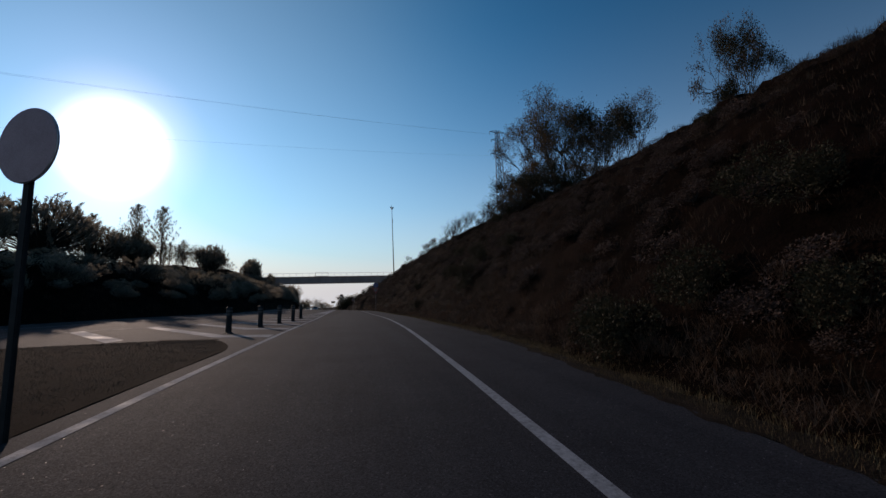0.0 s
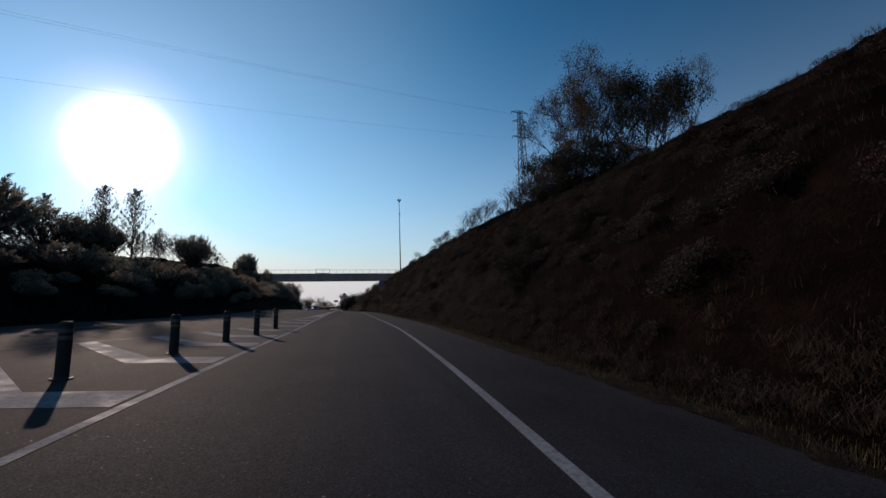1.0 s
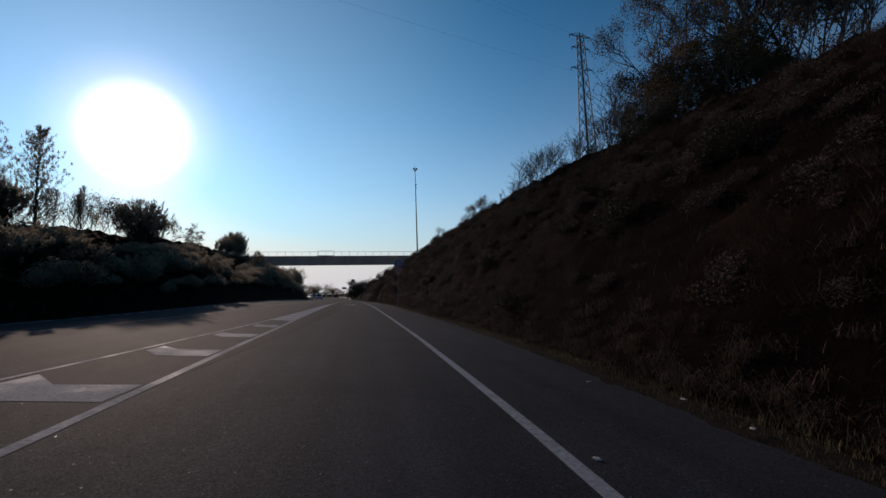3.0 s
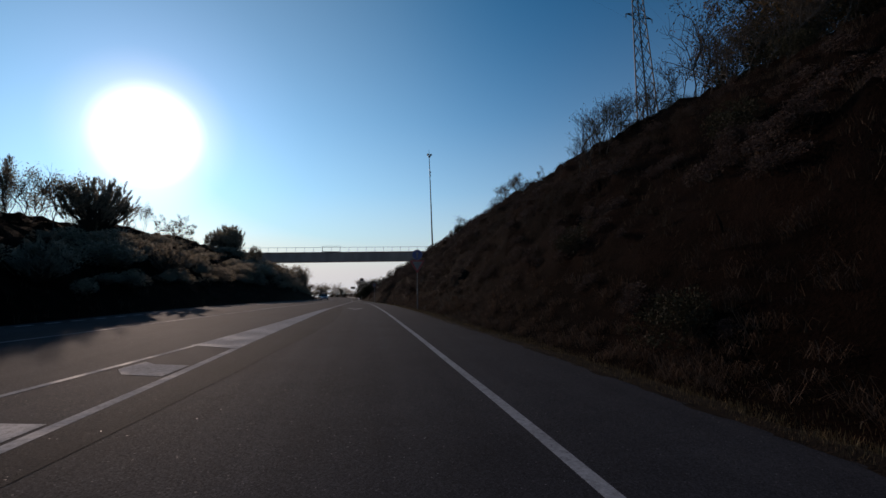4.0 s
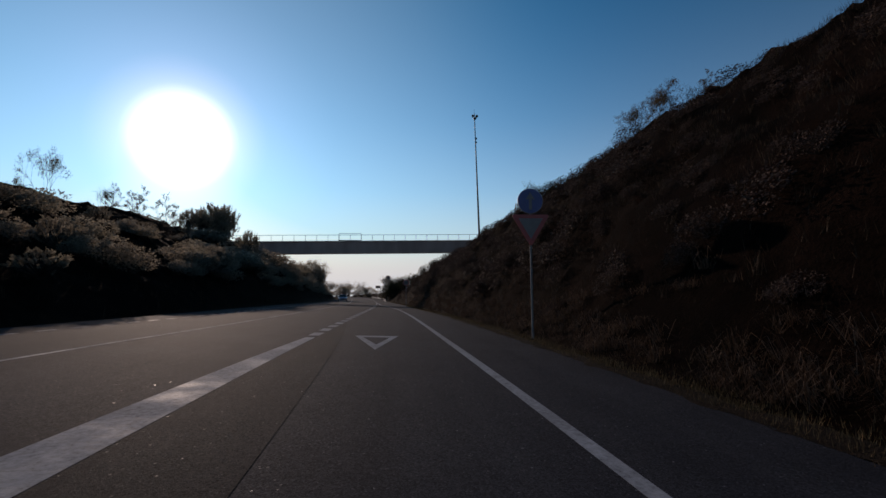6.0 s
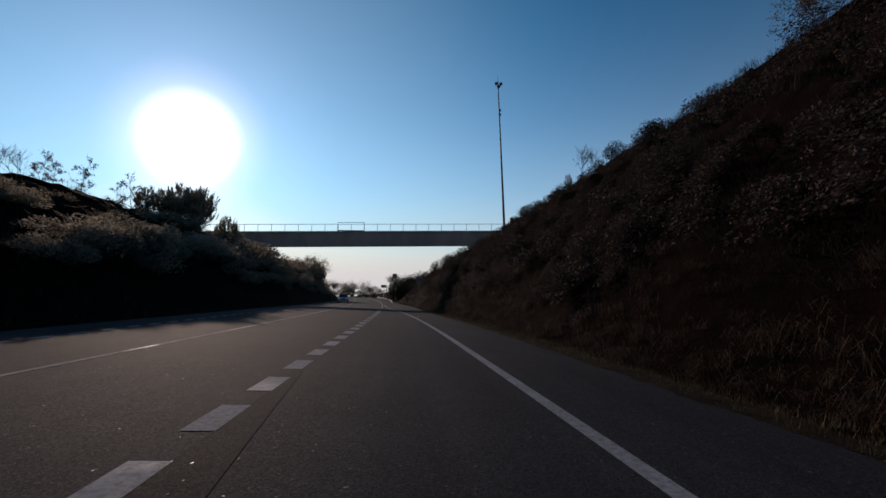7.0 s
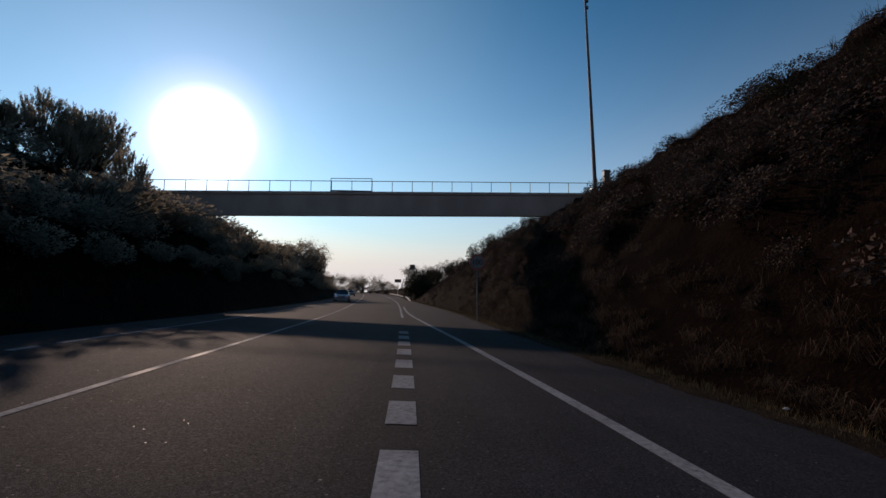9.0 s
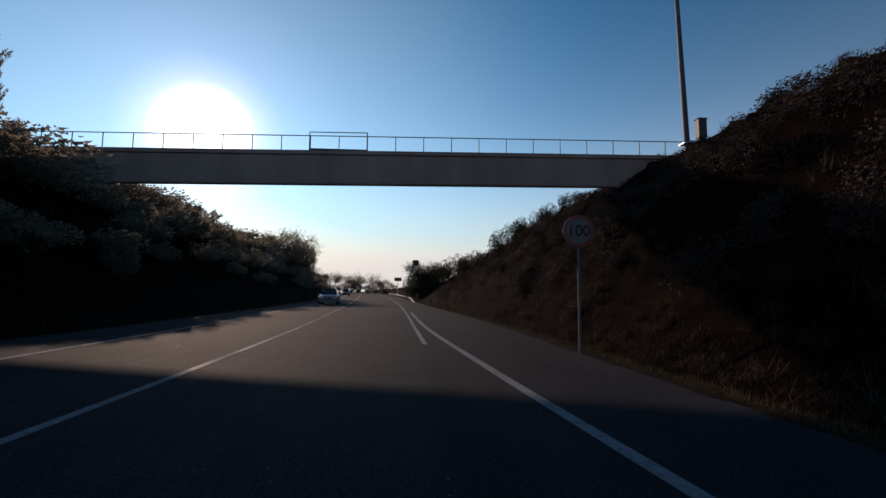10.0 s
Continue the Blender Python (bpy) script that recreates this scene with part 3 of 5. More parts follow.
# ---- tall mast on the bank ----
def floodlight_mast(x, y, z, h):
    m = thing("light_mast", pose(x, y, z, 0, -1.7, 0), "tall slim grey steel mast with small floodlights at the top", "light mast")
    part("pole", rod((0, 0, -0.6), (0, 0, h), 0.19, 0.07, 16), m, "tapered steel pole", DARK_STEEL)
    part("base_plate", box(0.7, 0.7, 0.08, 0.01, (0, 0, 0.05)), m, "", STEEL)
    part("spike", rod((0, 0, h), (0, 0, h + 0.9), 0.03, 0.012, 8), m, "", DARK_STEEL)
    part("crossbar", rod((-0.42, 0, h - 0.75), (0.42, 0, h - 0.75), 0.035, sides=8), m, "", DARK_STEEL)
    for k, (dx, dz, turn) in enumerate(((-0.45, -0.45, 25), (0.45, -0.5, -20), (-0.2, -0.95, 60), (0.28, -0.85, -70))):
        v, fc = lathe([(0.02, 0), (0.12, 0.02), (0.22, 0.14), (0.25, 0.28), (0.23, 0.29)], 14)
        lamp = part("floodlight", mesh_of("floodlight", v, fc, DARK_STEEL, True), m, "", None, pose(dx, -0.1, h + dz, 110, 0, turn))
        v, fc = lathe([(0.21, 0.27), (0.21, 0.285)], 14)
        part("lens", mesh_of("lens", v, fc, LAMP_GLASS), lamp)
    for zz, s in ((h - 4.6, 0.26), (h - 5.3, 0.2)):
        part("bracket_box", box(s, 0.22, 0.3, 0.02, (0.14, 0, zz)), m, "", DARK_STEEL)
    return m


floodlight_mast(15.7, 148.8, 12.5, 22.9)
cab = thing("control_cabinet", pose(16.95, 149.2, 13.1), "dark grey metal control cabinet on the bank beside the mast", "cabinet")
part("body", box(0.55, 0.45, 1.25, 0.02, (0, 0, 0.6)), cab, "", DARK_STEEL)
part("roof", box(0.65, 0.55, 0.07, 0.02, (0, 0, 1.26)), cab, "", DARK_STEEL)
part("door", box(0.47, 0.02, 1.05, 0.008, (0, -0.236, 0.6)), cab, "", DARK_STEEL)


# ---- lattice pylon and its wires ----
def pylon(x, y, z, h):
    p = thing("pylon", pose(x, y, z, 0, -2.4, 12), "grey steel lattice power pylon with three cross-arms", "pylon")
    half = lambda t: 0.82 * (1 - t) + 0.32 * t
    n = 11
    corners = ((-1, -1), (1, -1), (1, 1), (-1, 1))
    for sx, sy in corners:
        part("leg", rod((sx * half(0), sy * half(0), -0.8), (sx * half(1), sy * half(1), h), 0.09, 0.06, 6), p, "", DARK_STEEL)
    levels = [h * (1 - (1 - k / n) ** 1.25) for k in range(n + 1)]
    for a, b in zip(levels[:-1], levels[1:]):
        for k in range(4):
            (ax, ay), (bx, by) = corners[k], corners[(k + 1) % 4]
            ha, hb = half(a / h), half(b / h)
            part("brace", rod((ax * ha, ay * ha, a), (bx * hb, by * hb, b), 0.04, sides=4), p, "", DARK_STEEL)
            part("brace", rod((bx * ha, by * ha, a), (ax * hb, ay * hb, b), 0.04, sides=4), p, "", DARK_STEEL)
    tips = []
    for zz, reach in ((h - 0.4, 1.9), (h - 2.2, 1.6), (h - 5.3, 1.95)):
        bm = bmesh.new()
        for s in (-1, 1):
            for yy in (-0.17, 0.17):
                rod((s * 0.3, yy, zz), (s * reach, 0, zz + 0.05), 0.05, sides=4, bm=bm)
            rod((s * 0.3, 0, zz + 0.5), (s * reach, 0, zz + 0.05), 0.045, sides=4, bm=bm)
            tips.append((s * reach, 0, zz))
        arm = part("cross_arm", bm, p, "", DARK_STEEL)
        for s in (-1, 1):
            v, fc = lathe([(0.03, 0)] + [(0.07 if k % 2 else 0.035, -0.05 * k) for k in range(1, 9)] + [(0.02, -0.45)], 8)
            part("insulator", mesh_of("insulator", v, fc, DARK_STEEL), arm, "", None, pose(s * reach, 0, zz))
    part("footing", box(1.7, 1.7, 0.8, 0.05, (0, 0, -1.0)), p, "square concrete footing", CONCRETE)
    return p, tips


tower, tips = pylon(33.05, 92.4, 22.1, 17.9)
turn = pose(33.05, 92.4, 22.1, 0, -2.4, 12)
for k, tip in enumerate(tips):
    if k not in (0, 1, 4):
        continue
    a = turn @ (Vector(tip) + Vector((0, 0, -0.45)))
    for way, reach, slope, curve in ((217.8, 114.2, -0.2415, 0.0003), (40.0, 90.0, 0.12, 0.0008)):
        d = Vector((math.cos(radians(way)), math.sin(radians(way)), 0))
        pts = [a + d * q + Vector((0, 0, slope * q + curve * q * q)) for q in np.linspace(0, reach, 30)]
        cu = bpy.data.curves.new("power_cable", "CURVE")
        cu.dimensions, cu.bevel_depth, cu.bevel_resolution = "3D", 0.006, 0
        sp = cu.splines.new("POLY")
        sp.points.add(len(pts) - 1)
        for q, c in zip(sp.points, pts):
            q.co = (*c, 1)
        cu.materials.append(DARK_STEEL)
        tagged(new("power_cable", cu), "thin dark sagging power cable strung from the pylon", "cable", "power cables")


# ---- signs ----
def disc(r, depth, sides=40):
    v, f = lathe([(r - 0.012, -depth / 2), (r, -depth / 2 + 0.006), (r, depth / 2 - 0.006), (r - 0.012, depth / 2)], sides)
    return mesh_of("disc", v, f, STEEL)


FACE = pose(0, 0, 0, 90, 0, 0)       # turns a lathe's top towards -y


def ring(r0, r1, depth, sides=40):
    v, f = [], []
    for k in range(sides):
        a = 2 * math.pi * k / sides
        for r, yy in ((r0, -depth), (r1, -depth), (r1, 0), (r0, 0)):
            v.append((r * math.cos(a), yy, r * math.sin(a)))
    for k in range(sides):
        a, b = 4 * k, 4 * ((k + 1) % sides)
        f += [(a + i, a + (i + 1) % 4, b + (i + 1) % 4, b + i) for i in range(4)]
    me = mesh_of("ring", v, f, SIGN_RED)
    bm = bmesh.new()
    bm.from_mesh(me)
    bmesh.ops.recalc_face_normals(bm, faces=bm.faces[:])
    bm.to_mesh(me)
    bm.free()
    return me


def words(text, size, material, name):
    cu = bpy.data.curves.new(name, "FONT")
    cu.offset = 0.010
    cu.body, cu.size, cu.extrude, cu.align_x, cu.align_y = text, size, 0.002, "CENTER", "CENTER"
    tmp = new(name, cu)
    me = bpy.data.meshes.new_from_object(tmp)
    bpy.data.objects.remove(tmp)
    me.materials.clear()
    me.materials.append(material)
    return me


def sign_post(parent, h, r=0.038):
    bm = rod((0, 0.05, -0.5), (0, 0.05, h), r, sides=12)
    part("post", bm, parent, "dull zinc-grey steel post", ZINC)
    part("cap", rod((0, 0.05, h), (0, 0.05, h + 0.012), r + 0.003, sides=12), parent, "", ZINC)


s = thing("speed_limit_sign", pose(2.54, 132.85, float(land_z(2.54, 132.85)), 0, 0, -4), "round white 100 sign with red border on a steel post", "traffic sign")
ZC = 4.57 - float(land_z(2.54, 132.85))
sign_post(s, ZC + 0.35)
part("plate", disc(0.42, 0.03), s, "", None, pose(0, 0, ZC) @ FACE)
v, f = lathe([(0.35, 0.0), (0.35, 0.004)], 40)
part("face", mesh_of("face", v, f, SHADED_WHITE), s, "dull white sign face", None, pose(0, -0.016, ZC) @ FACE)
part("border", ring(0.33, 0.412, 0.006), s, "red border ring", None, pose(0, -0.016, ZC))
part("numerals", words("100", 0.41, SIGN_BLACK, "numerals"), s, "black numerals", None, pose(0, -0.024, ZC - 0.005, 90, 0, 0))

s = thing("give_way_sign", pose(5.62, 84.6, float(land_z(5.62, 84.6)), 0, 0, -4), "blue arrow disc above an inverted red-edged triangle on one post", "traffic sign")
z0 = 5.97 - float(land_z(5.62, 84.6))
sign_post(s, z0 + 0.35)
part("blue_disc", disc(0.44, 0.03), s, "", None, pose(0, 0, z0) @ FACE)
v, f = lathe([(0.425, 0.0), (0.425, 0.004)], 40)
part("blue_face", mesh_of("blue_face", v, f, SIGN_BLUE), s, "blue sign face", None, pose(0, -0.016, z0) @ FACE)
arrow = [(-0.05, -0.30), (0.05, -0.30), (0.05, 0.08), (0.16, 0.04), (0.0, 0.31), (-0.16, 0.04), (-0.05, 0.08)]
part("arrow", prism(arrow, 0.005), s, "white upward arrow", SHADED_WHITE, pose(0, -0.024, z0))
tz = z0 - 0.5
tri = [(-0.62, 0.0), (-0.58, 0.03), (0.58, 0.03), (0.62, 0.0), (0.61, -0.05), (0.05, -1.0), (0.0, -1.03), (-0.05, -1.0), (-0.61, -0.05)]
part("triangle", prism(tri, 0.03), s, "red triangular plate", SIGN_RED, pose(0, 0, tz))
part("triangle_face", prism([(-0.42, -0.1), (0.42, -0.1), (0.0, -0.81)], 0.006), s, "white triangle face", SHADED_WHITE, pose(0, -0.019, tz))

s = thing("round_sign", pose(-3.81, 6.4, float(road_z(-3.81, 6.4)) + 0.012, 0, 0, -25.5), "round traffic sign with dull mauve face on a thick post", "traffic sign")
z0 = 3.43 - float(road_z(-3.81, 6.4)) - 0.05
part("post", box(0.12, 0.06, z0 + 0.6, 0.012, (0, 0.05, (z0 + 0.6) / 2 - 0.4)), s, "dull dark grey post", POST_SKIN)
part("plate", disc(0.48, 0.035), s, "", None, pose(0, 0, z0) @ FACE)
v, f = lathe([(0.47, 0.0), (0.47, 0.004)], 40)
part("face", mesh_of("face", v, f, SIGN_MAUVE), s, "plain mauve sign face", None, pose(0, -0.018, z0) @ FACE)


# ---- posts in the chevron area ----
def bollard(place):
    b = thing("marker_post", place, "dark grey flexible marker post standing in the chevrons", "marker post", "marker posts")
    v, f = lathe([(0.16, 0.0), (0.16, 0.02), (0.126, 0.035), (0.124, 0.05), (0.124, 1.06), (0.115, 1.10), (0.08, 1.12)], 20)
    part("tube", mesh_of("tube", v, f, POST_SKIN, True), b)
    for z in (0.76, 0.90):
        v, f = lathe([(0.1245, z), (0.126, z + 0.003), (0.126, z + 0.075), (0.1245, z + 0.078)], 20)
        part("band", mesh_of("band", v, f, BAND), b, "dull reflective band")
    v, f = lathe([(0.20, -0.02), (0.20, 0.012), (0.16, 0.02)], 20)
    part("foot", mesh_of("foot", v, f, RUBBER), b, "black rubber foot")
    return b


spots = [(-4.95, 22.2), (-4.33, 26.4), (-3.88, 30.4), (-3.42, 33.8), (-3.36, 39.0)]
first = bollard(pose(spots[0][0], spots[0][1], float(road_z(*spots[0])) + 0.01))
for px, py in spots[1:]:
    copy_thing(first, pose(px, py, float(road_z(px, py)) + 0.01, 0, 0, px * 70))


# ---- vegetation ----
def grow(rng, height, spread, depth=4, first=0.3, splits=3, upright=0.5, r=0.12, start=None, lean=0.0, low=2):
    """Limbs as (from, to, radius, radius), and the tips where leaves sit."""
    segs, tips = [], []

    def limb(p, d, length, rad, level):
        q = p
        steps = 3
        for k in range(steps):
            d = (d + Vector(rng.normal(0, 0.14, 3))).normalized()
            n = q + d * (length / steps)
            segs.append((q, n, rad * (1 - 0.25 * k / steps), rad * (1 - 0.25 * (k + 1) / steps)))
            q = n
            if level >= low:
                tips.append(q.copy())
        if level >= depth:
            tips.append(q.copy())
            return
        for _ in range(splits if level else splits + 1):
            side = Vector(rng.normal(0, 1, 3))
            side.z = side.z * 0.4
            side = side.normalized()
            nd = (d * upright + side * spread + Vector((0, 0, 0.25 * upright))).normalized()
            limb(q if rng.random() < 0.6 else p.lerp(q, rng.uniform(0.5, 1)), nd, length * rng.uniform(0.58, 0.82), rad * 0.58, level + 1)

    limb(start or Vector((0, 0, -0.3)), Vector((lean, 0, 1)).normalized(), height * first, r, 0)
    return segs, tips


def limbs_mesh(name, segs, sides=3, skin=None):
    verts, loops = [], []
    ring_a = np.arange(sides) * 2 * np.pi / sides
    c, s = np.cos(ring_a), np.sin(ring_a)
    P = np.array([a for a, b, x, y in segs])
    Q = np.array([b for a, b, x, y in segs])
    R0 = np.array([x for a, b, x, y in segs])
    R1 = np.array([y for a, b, x, y in segs])
    D = Q - P
    D /= np.linalg.norm(D, axis=1, keepdims=True) + 1e-9
    up = np.where(np.abs(D[:, 2:3]) > 0.9, [[1.0, 0, 0]], [[0, 0, 1.0]])
    U = np.cross(D, up)
    U /= np.linalg.norm(U, axis=1, keepdims=True) + 1e-9
    W = np.cross(D, U)
    a = P[:, None] + R0[:, None, None] * (U[:, None] * c[None, :, None] + W[:, None] * s[None, :, None])
    b = Q[:, None] + R1[:, None, None] * (U[:, None] * c[None, :, None] + W[:, None] * s[None, :, None])
    verts = np.concatenate([a, b], 1).reshape(-1, 3)
    n = len(segs)
    base = (np.arange(n) * 2 * sides)[:, None]
    k = np.arange(sides)
    quad = np.stack([k, (k + 1) % sides, (k + 1) % sides + sides, k + sides], -1).reshape(-1)
    return quick_mesh(name, verts, (base + quad[None]).reshape(-1), 4, skin or BARK)


def leaves_mesh(name, rng, centres, count, size, jitter, material, droop=0.0, slim=0.42):
    c = np.array(centres)
    pick = c[rng.integers(0, len(c), count)] + rng.normal(0, 1, (count, 3)) * np.array(jitter)
    u = rng.normal(0, 1, (count, 3))
    u[:, 2] -= droop
    u /= np.linalg.norm(u, axis=1, keepdims=True)
    w = np.cross(u, rng.normal(0, 1, (count, 3)))
    w /= np.linalg.norm(w, axis=1, keepdims=True) + 1e-9
    sz = size * rng.uniform(0.6, 1.5, (count, 1))
    v = np.stack([pick - u * sz, pick + w * sz * slim, pick + u * sz, pick - w * sz * slim], 1).reshape(-1, 3)
    return quick_mesh(name, v, np.arange(count * 4), 4, material)


def plant(name, seed, label, category, height, leaf, count, size, jitter, group="", spread=0.7, depth=4, first=0.3, splits=3, upright=0.5, r=0.12, stems=1, droop=0.0, lean=0.0, slim=0.42, low=2):
    """One plant with trunk and crown, scaled so that its top is at the given height."""
    rng = np.random.default_rng(seed)
    segs, tips = [], []
    for k in range(stems):
        start = Vector((rng.normal(0, 0.14 * height * (stems > 1)), rng.normal(0, 0.14 * height * (stems > 1)), -0.3))
        a, b = grow(rng, height, spread, depth, first, splits, upright, r, start, lean + (rng.normal(0, 0.3) if stems > 1 else 0), low)
        segs += a
        tips += b
    top = max(t.z for t in tips)
    k = height / top
    segs = [(p * k, q * k, a, b) for p, q, a, b in segs]
    tips = [t * k for t in tips]
    ob = thing(name, pose(0, 0, 0), label, category, group)
    part("trunk" if stems == 1 else "stem", limbs_mesh("trunk", segs, 5 if depth < 4 else 3), ob, "bare brown limbs" if count < 900 else "")
    if count:
        part("crown", leaves_mesh("crown", rng, [tuple(t) for t in tips], count, size, jitter, leaf, droop, slim), ob)
    return ob


def poplar(seed, height=9.0):
    """A leader with many short steep side branches."""
    rng = np.random.default_rng(seed)
    segs, tips = [], []
    n = 26
    pts = [Vector((rng.normal(0, 0.05), rng.normal(0, 0.05), -0.3 + (height + 0.1) * k / n)) for k in range(n + 1)]
    for k in range(n):
        segs.append((pts[k], pts[k + 1], 0.11 * (1 - k / n) + 0.012, 0.11 * (1 - (k + 1) / n) + 0.012))
        t = k / n
        if t < 0.04:
            continue
        reach = 4.3 * (1 - t) ** 0.85 * min(1, 0.35 + t * 3) + 0.4
        for _ in range(6):
            a = rng.uniform(0, 2 * math.pi)
            d = Vector((math.cos(a) * 0.72, math.sin(a) * 0.72, 0.9)).normalized()
            p, rad = pts[k].copy(), 0.02 * (1 - t) + 0.006
            length = reach * rng.uniform(0.6, 1.15)
            for j in range(4):
                d = (d + Vector(rng.normal(0, 0.10, 3))).normalized()
                q = p + d * length / 4
                segs.append((p, q, rad * (1 - j / 5), rad * (1 - (j + 1) / 5)))
                tips.append(q)
                p = q
    ob = thing("poplar", pose(0, 0, 0), "slender upright poplar with thin autumn foliage", "tree", "poplars")
    part("trunk", limbs_mesh("trunk", segs, 4), ob, "bare brown limbs")
    part("crown", leaves_mesh("crown", rng, [tuple(t) for t in tips], 8000, 0.085, (0.05, 0.05, 0.1), LEAF_GREY_LIFTED, -2.0, 0.24), ob)
    return ob


def brushy(name, seed, label, category, height, width, leaf, plumes, needles, group, base=0.12, reach=0.5, needle=0.2, up=1.0):
    """A dome of upright plumes of thin needles, on limbs that fan out from the foot."""
    rng = np.random.default_rng(seed)
    u = rng.normal(0, 1, (plumes, 3))
    u[:, 2] = np.abs(u[:, 2]) * 1.15 - 0.25
    u /= np.linalg.norm(u, axis=1, keepdims=True)
    rr = rng.uniform(0.35, 1.0, (plumes, 1)) ** 0.45
    lobes = 1 + 0.16 * np.sin(3 * np.arctan2(u[:, 1:2], u[:, 0:1]) + seed) * np.cos(2.2 * u[:, 2:3] + seed)
    half = height * (1 - base) * 0.55
    mid = height - half
    root = u * rr * lobes * np.array([[width / 2, width / 2, half]]) * 0.86 + np.array([[0, 0, mid - 0.1 * height]])
    root[:, 2] = np.maximum(root[:, 2], 0.05 * height + rng.uniform(0, 0.15, plumes) * height)
    d = np.column_stack([u[:, :2] * 0.55, np.full(plumes, up)]) + rng.normal(0, 0.22, (plumes, 3))
    d /= np.linalg.norm(d, axis=1, keepdims=True)
    length = reach * rng.uniform(0.6, 1.3, (plumes, 1))
    tip = root + d * length
    top = tip[:, 2].max()
    segs = []
    for k in range(plumes):
        a, b = Vector(root[k]), Vector(tip[k])
        foot = Vector((0, 0, max(-0.1, min(a.z * 0.35 - 0.2, height * 0.45))))
        segs += [(foot, a, 0.03, 0.012), (a, b, 0.012, 0.004)]
    segs.append((Vector((0, 0, -0.4)), Vector((0, 0, height * 0.5)), 0.10, 0.05))
    n = plumes * needles
    t = rng.uniform(0, 1, (n, 1)) ** 0.9
    p = np.repeat(root, needles, 0) + np.repeat(d * length, needles, 0) * t + rng.normal(0, 0.035, (n, 3))
    nd = np.repeat(d, needles, 0) * 0.9 + rng.normal(0, 0.42, (n, 3))
    nd /= np.linalg.norm(nd, axis=1, keepdims=True)
    w = np.cross(nd, rng.normal(0, 1, (n, 3)))
    w /= np.linalg.norm(w, axis=1, keepdims=True) + 1e-9
    ln = needle * rng.uniform(0.6, 1.3, (n, 1)) * (1.1 - 0.5 * t)
    v = np.stack([p - w * ln * 0.15, p + w * ln * 0.15, p + nd * ln], 1).reshape(-1, 3)
    v[:, 2] *= height / top
    ob = thing(name, pose(0, 0, 0), label, category, group)
    part("trunk" if height > 3 else "stem", limbs_mesh("trunk", segs, 3, TWIG), ob)
    part("crown", quick_mesh("crown", v, np.arange(n * 3), 3, leaf), ob)
    return ob


def cushion(name, seed, label, leaf, n, lobes, size, group, category="shrub", slim=0.34):
    """A rounded shrub of many leafy lobes, about one metre across and high."""
    rng = np.random.default_rng(seed)
    a = rng.uniform(0, 2 * np.pi, lobes)
    out = np.sqrt(rng.uniform(0, 1, lobes)) * 0.36
    c = np.stack([out * np.cos(a), out * np.sin(a), 0.14 + (0.42 - 0.7 * out) * rng.uniform(0.3, 1.5, lobes)], -1)
    rad = rng.uniform(0.15, 0.27, lobes)
    k = rng.choice(lobes, n, p=rad**2 / (rad**2).sum())
    u = rng.normal(0, 1, (n, 3))
    u /= np.linalg.norm(u, axis=1, keepdims=True)
    p = c[k] + u * (rad[k] * rng.uniform(0.5, 1.08, n) ** 0.5)[:, None]
    p[:, 2] = np.abs(p[:, 2])
    d = u * 0.8 + np.array([[0, 0, 0.45]]) + rng.normal(0, 0.5, (n, 3))
    d /= np.linalg.norm(d, axis=1, keepdims=True)
    w = np.cross(d, rng.normal(0, 1, (n, 3)))
    w /= np.linalg.norm(w, axis=1, keepdims=True) + 1e-9
    ln = size * rng.uniform(0.5, 1.5, (n, 1))
    v = np.stack([p - w * ln * slim, p + w * ln * slim, p + d * ln], 1).reshape(-1, 3)
    v[:, 2] /= v[:, 2].max()
    ob = thing(name, pose(0, 0, 0), label, category, group)
    segs = [(Vector((0, 0, -0.12)), Vector(q) * 0.9, 0.014, 0.004) for q in c]
    part("stem", limbs_mesh("stem", segs, 3, TWIG), ob)
    part("crown", quick_mesh("crown", v, np.arange(n * 3), 3, leaf), ob)
    return ob


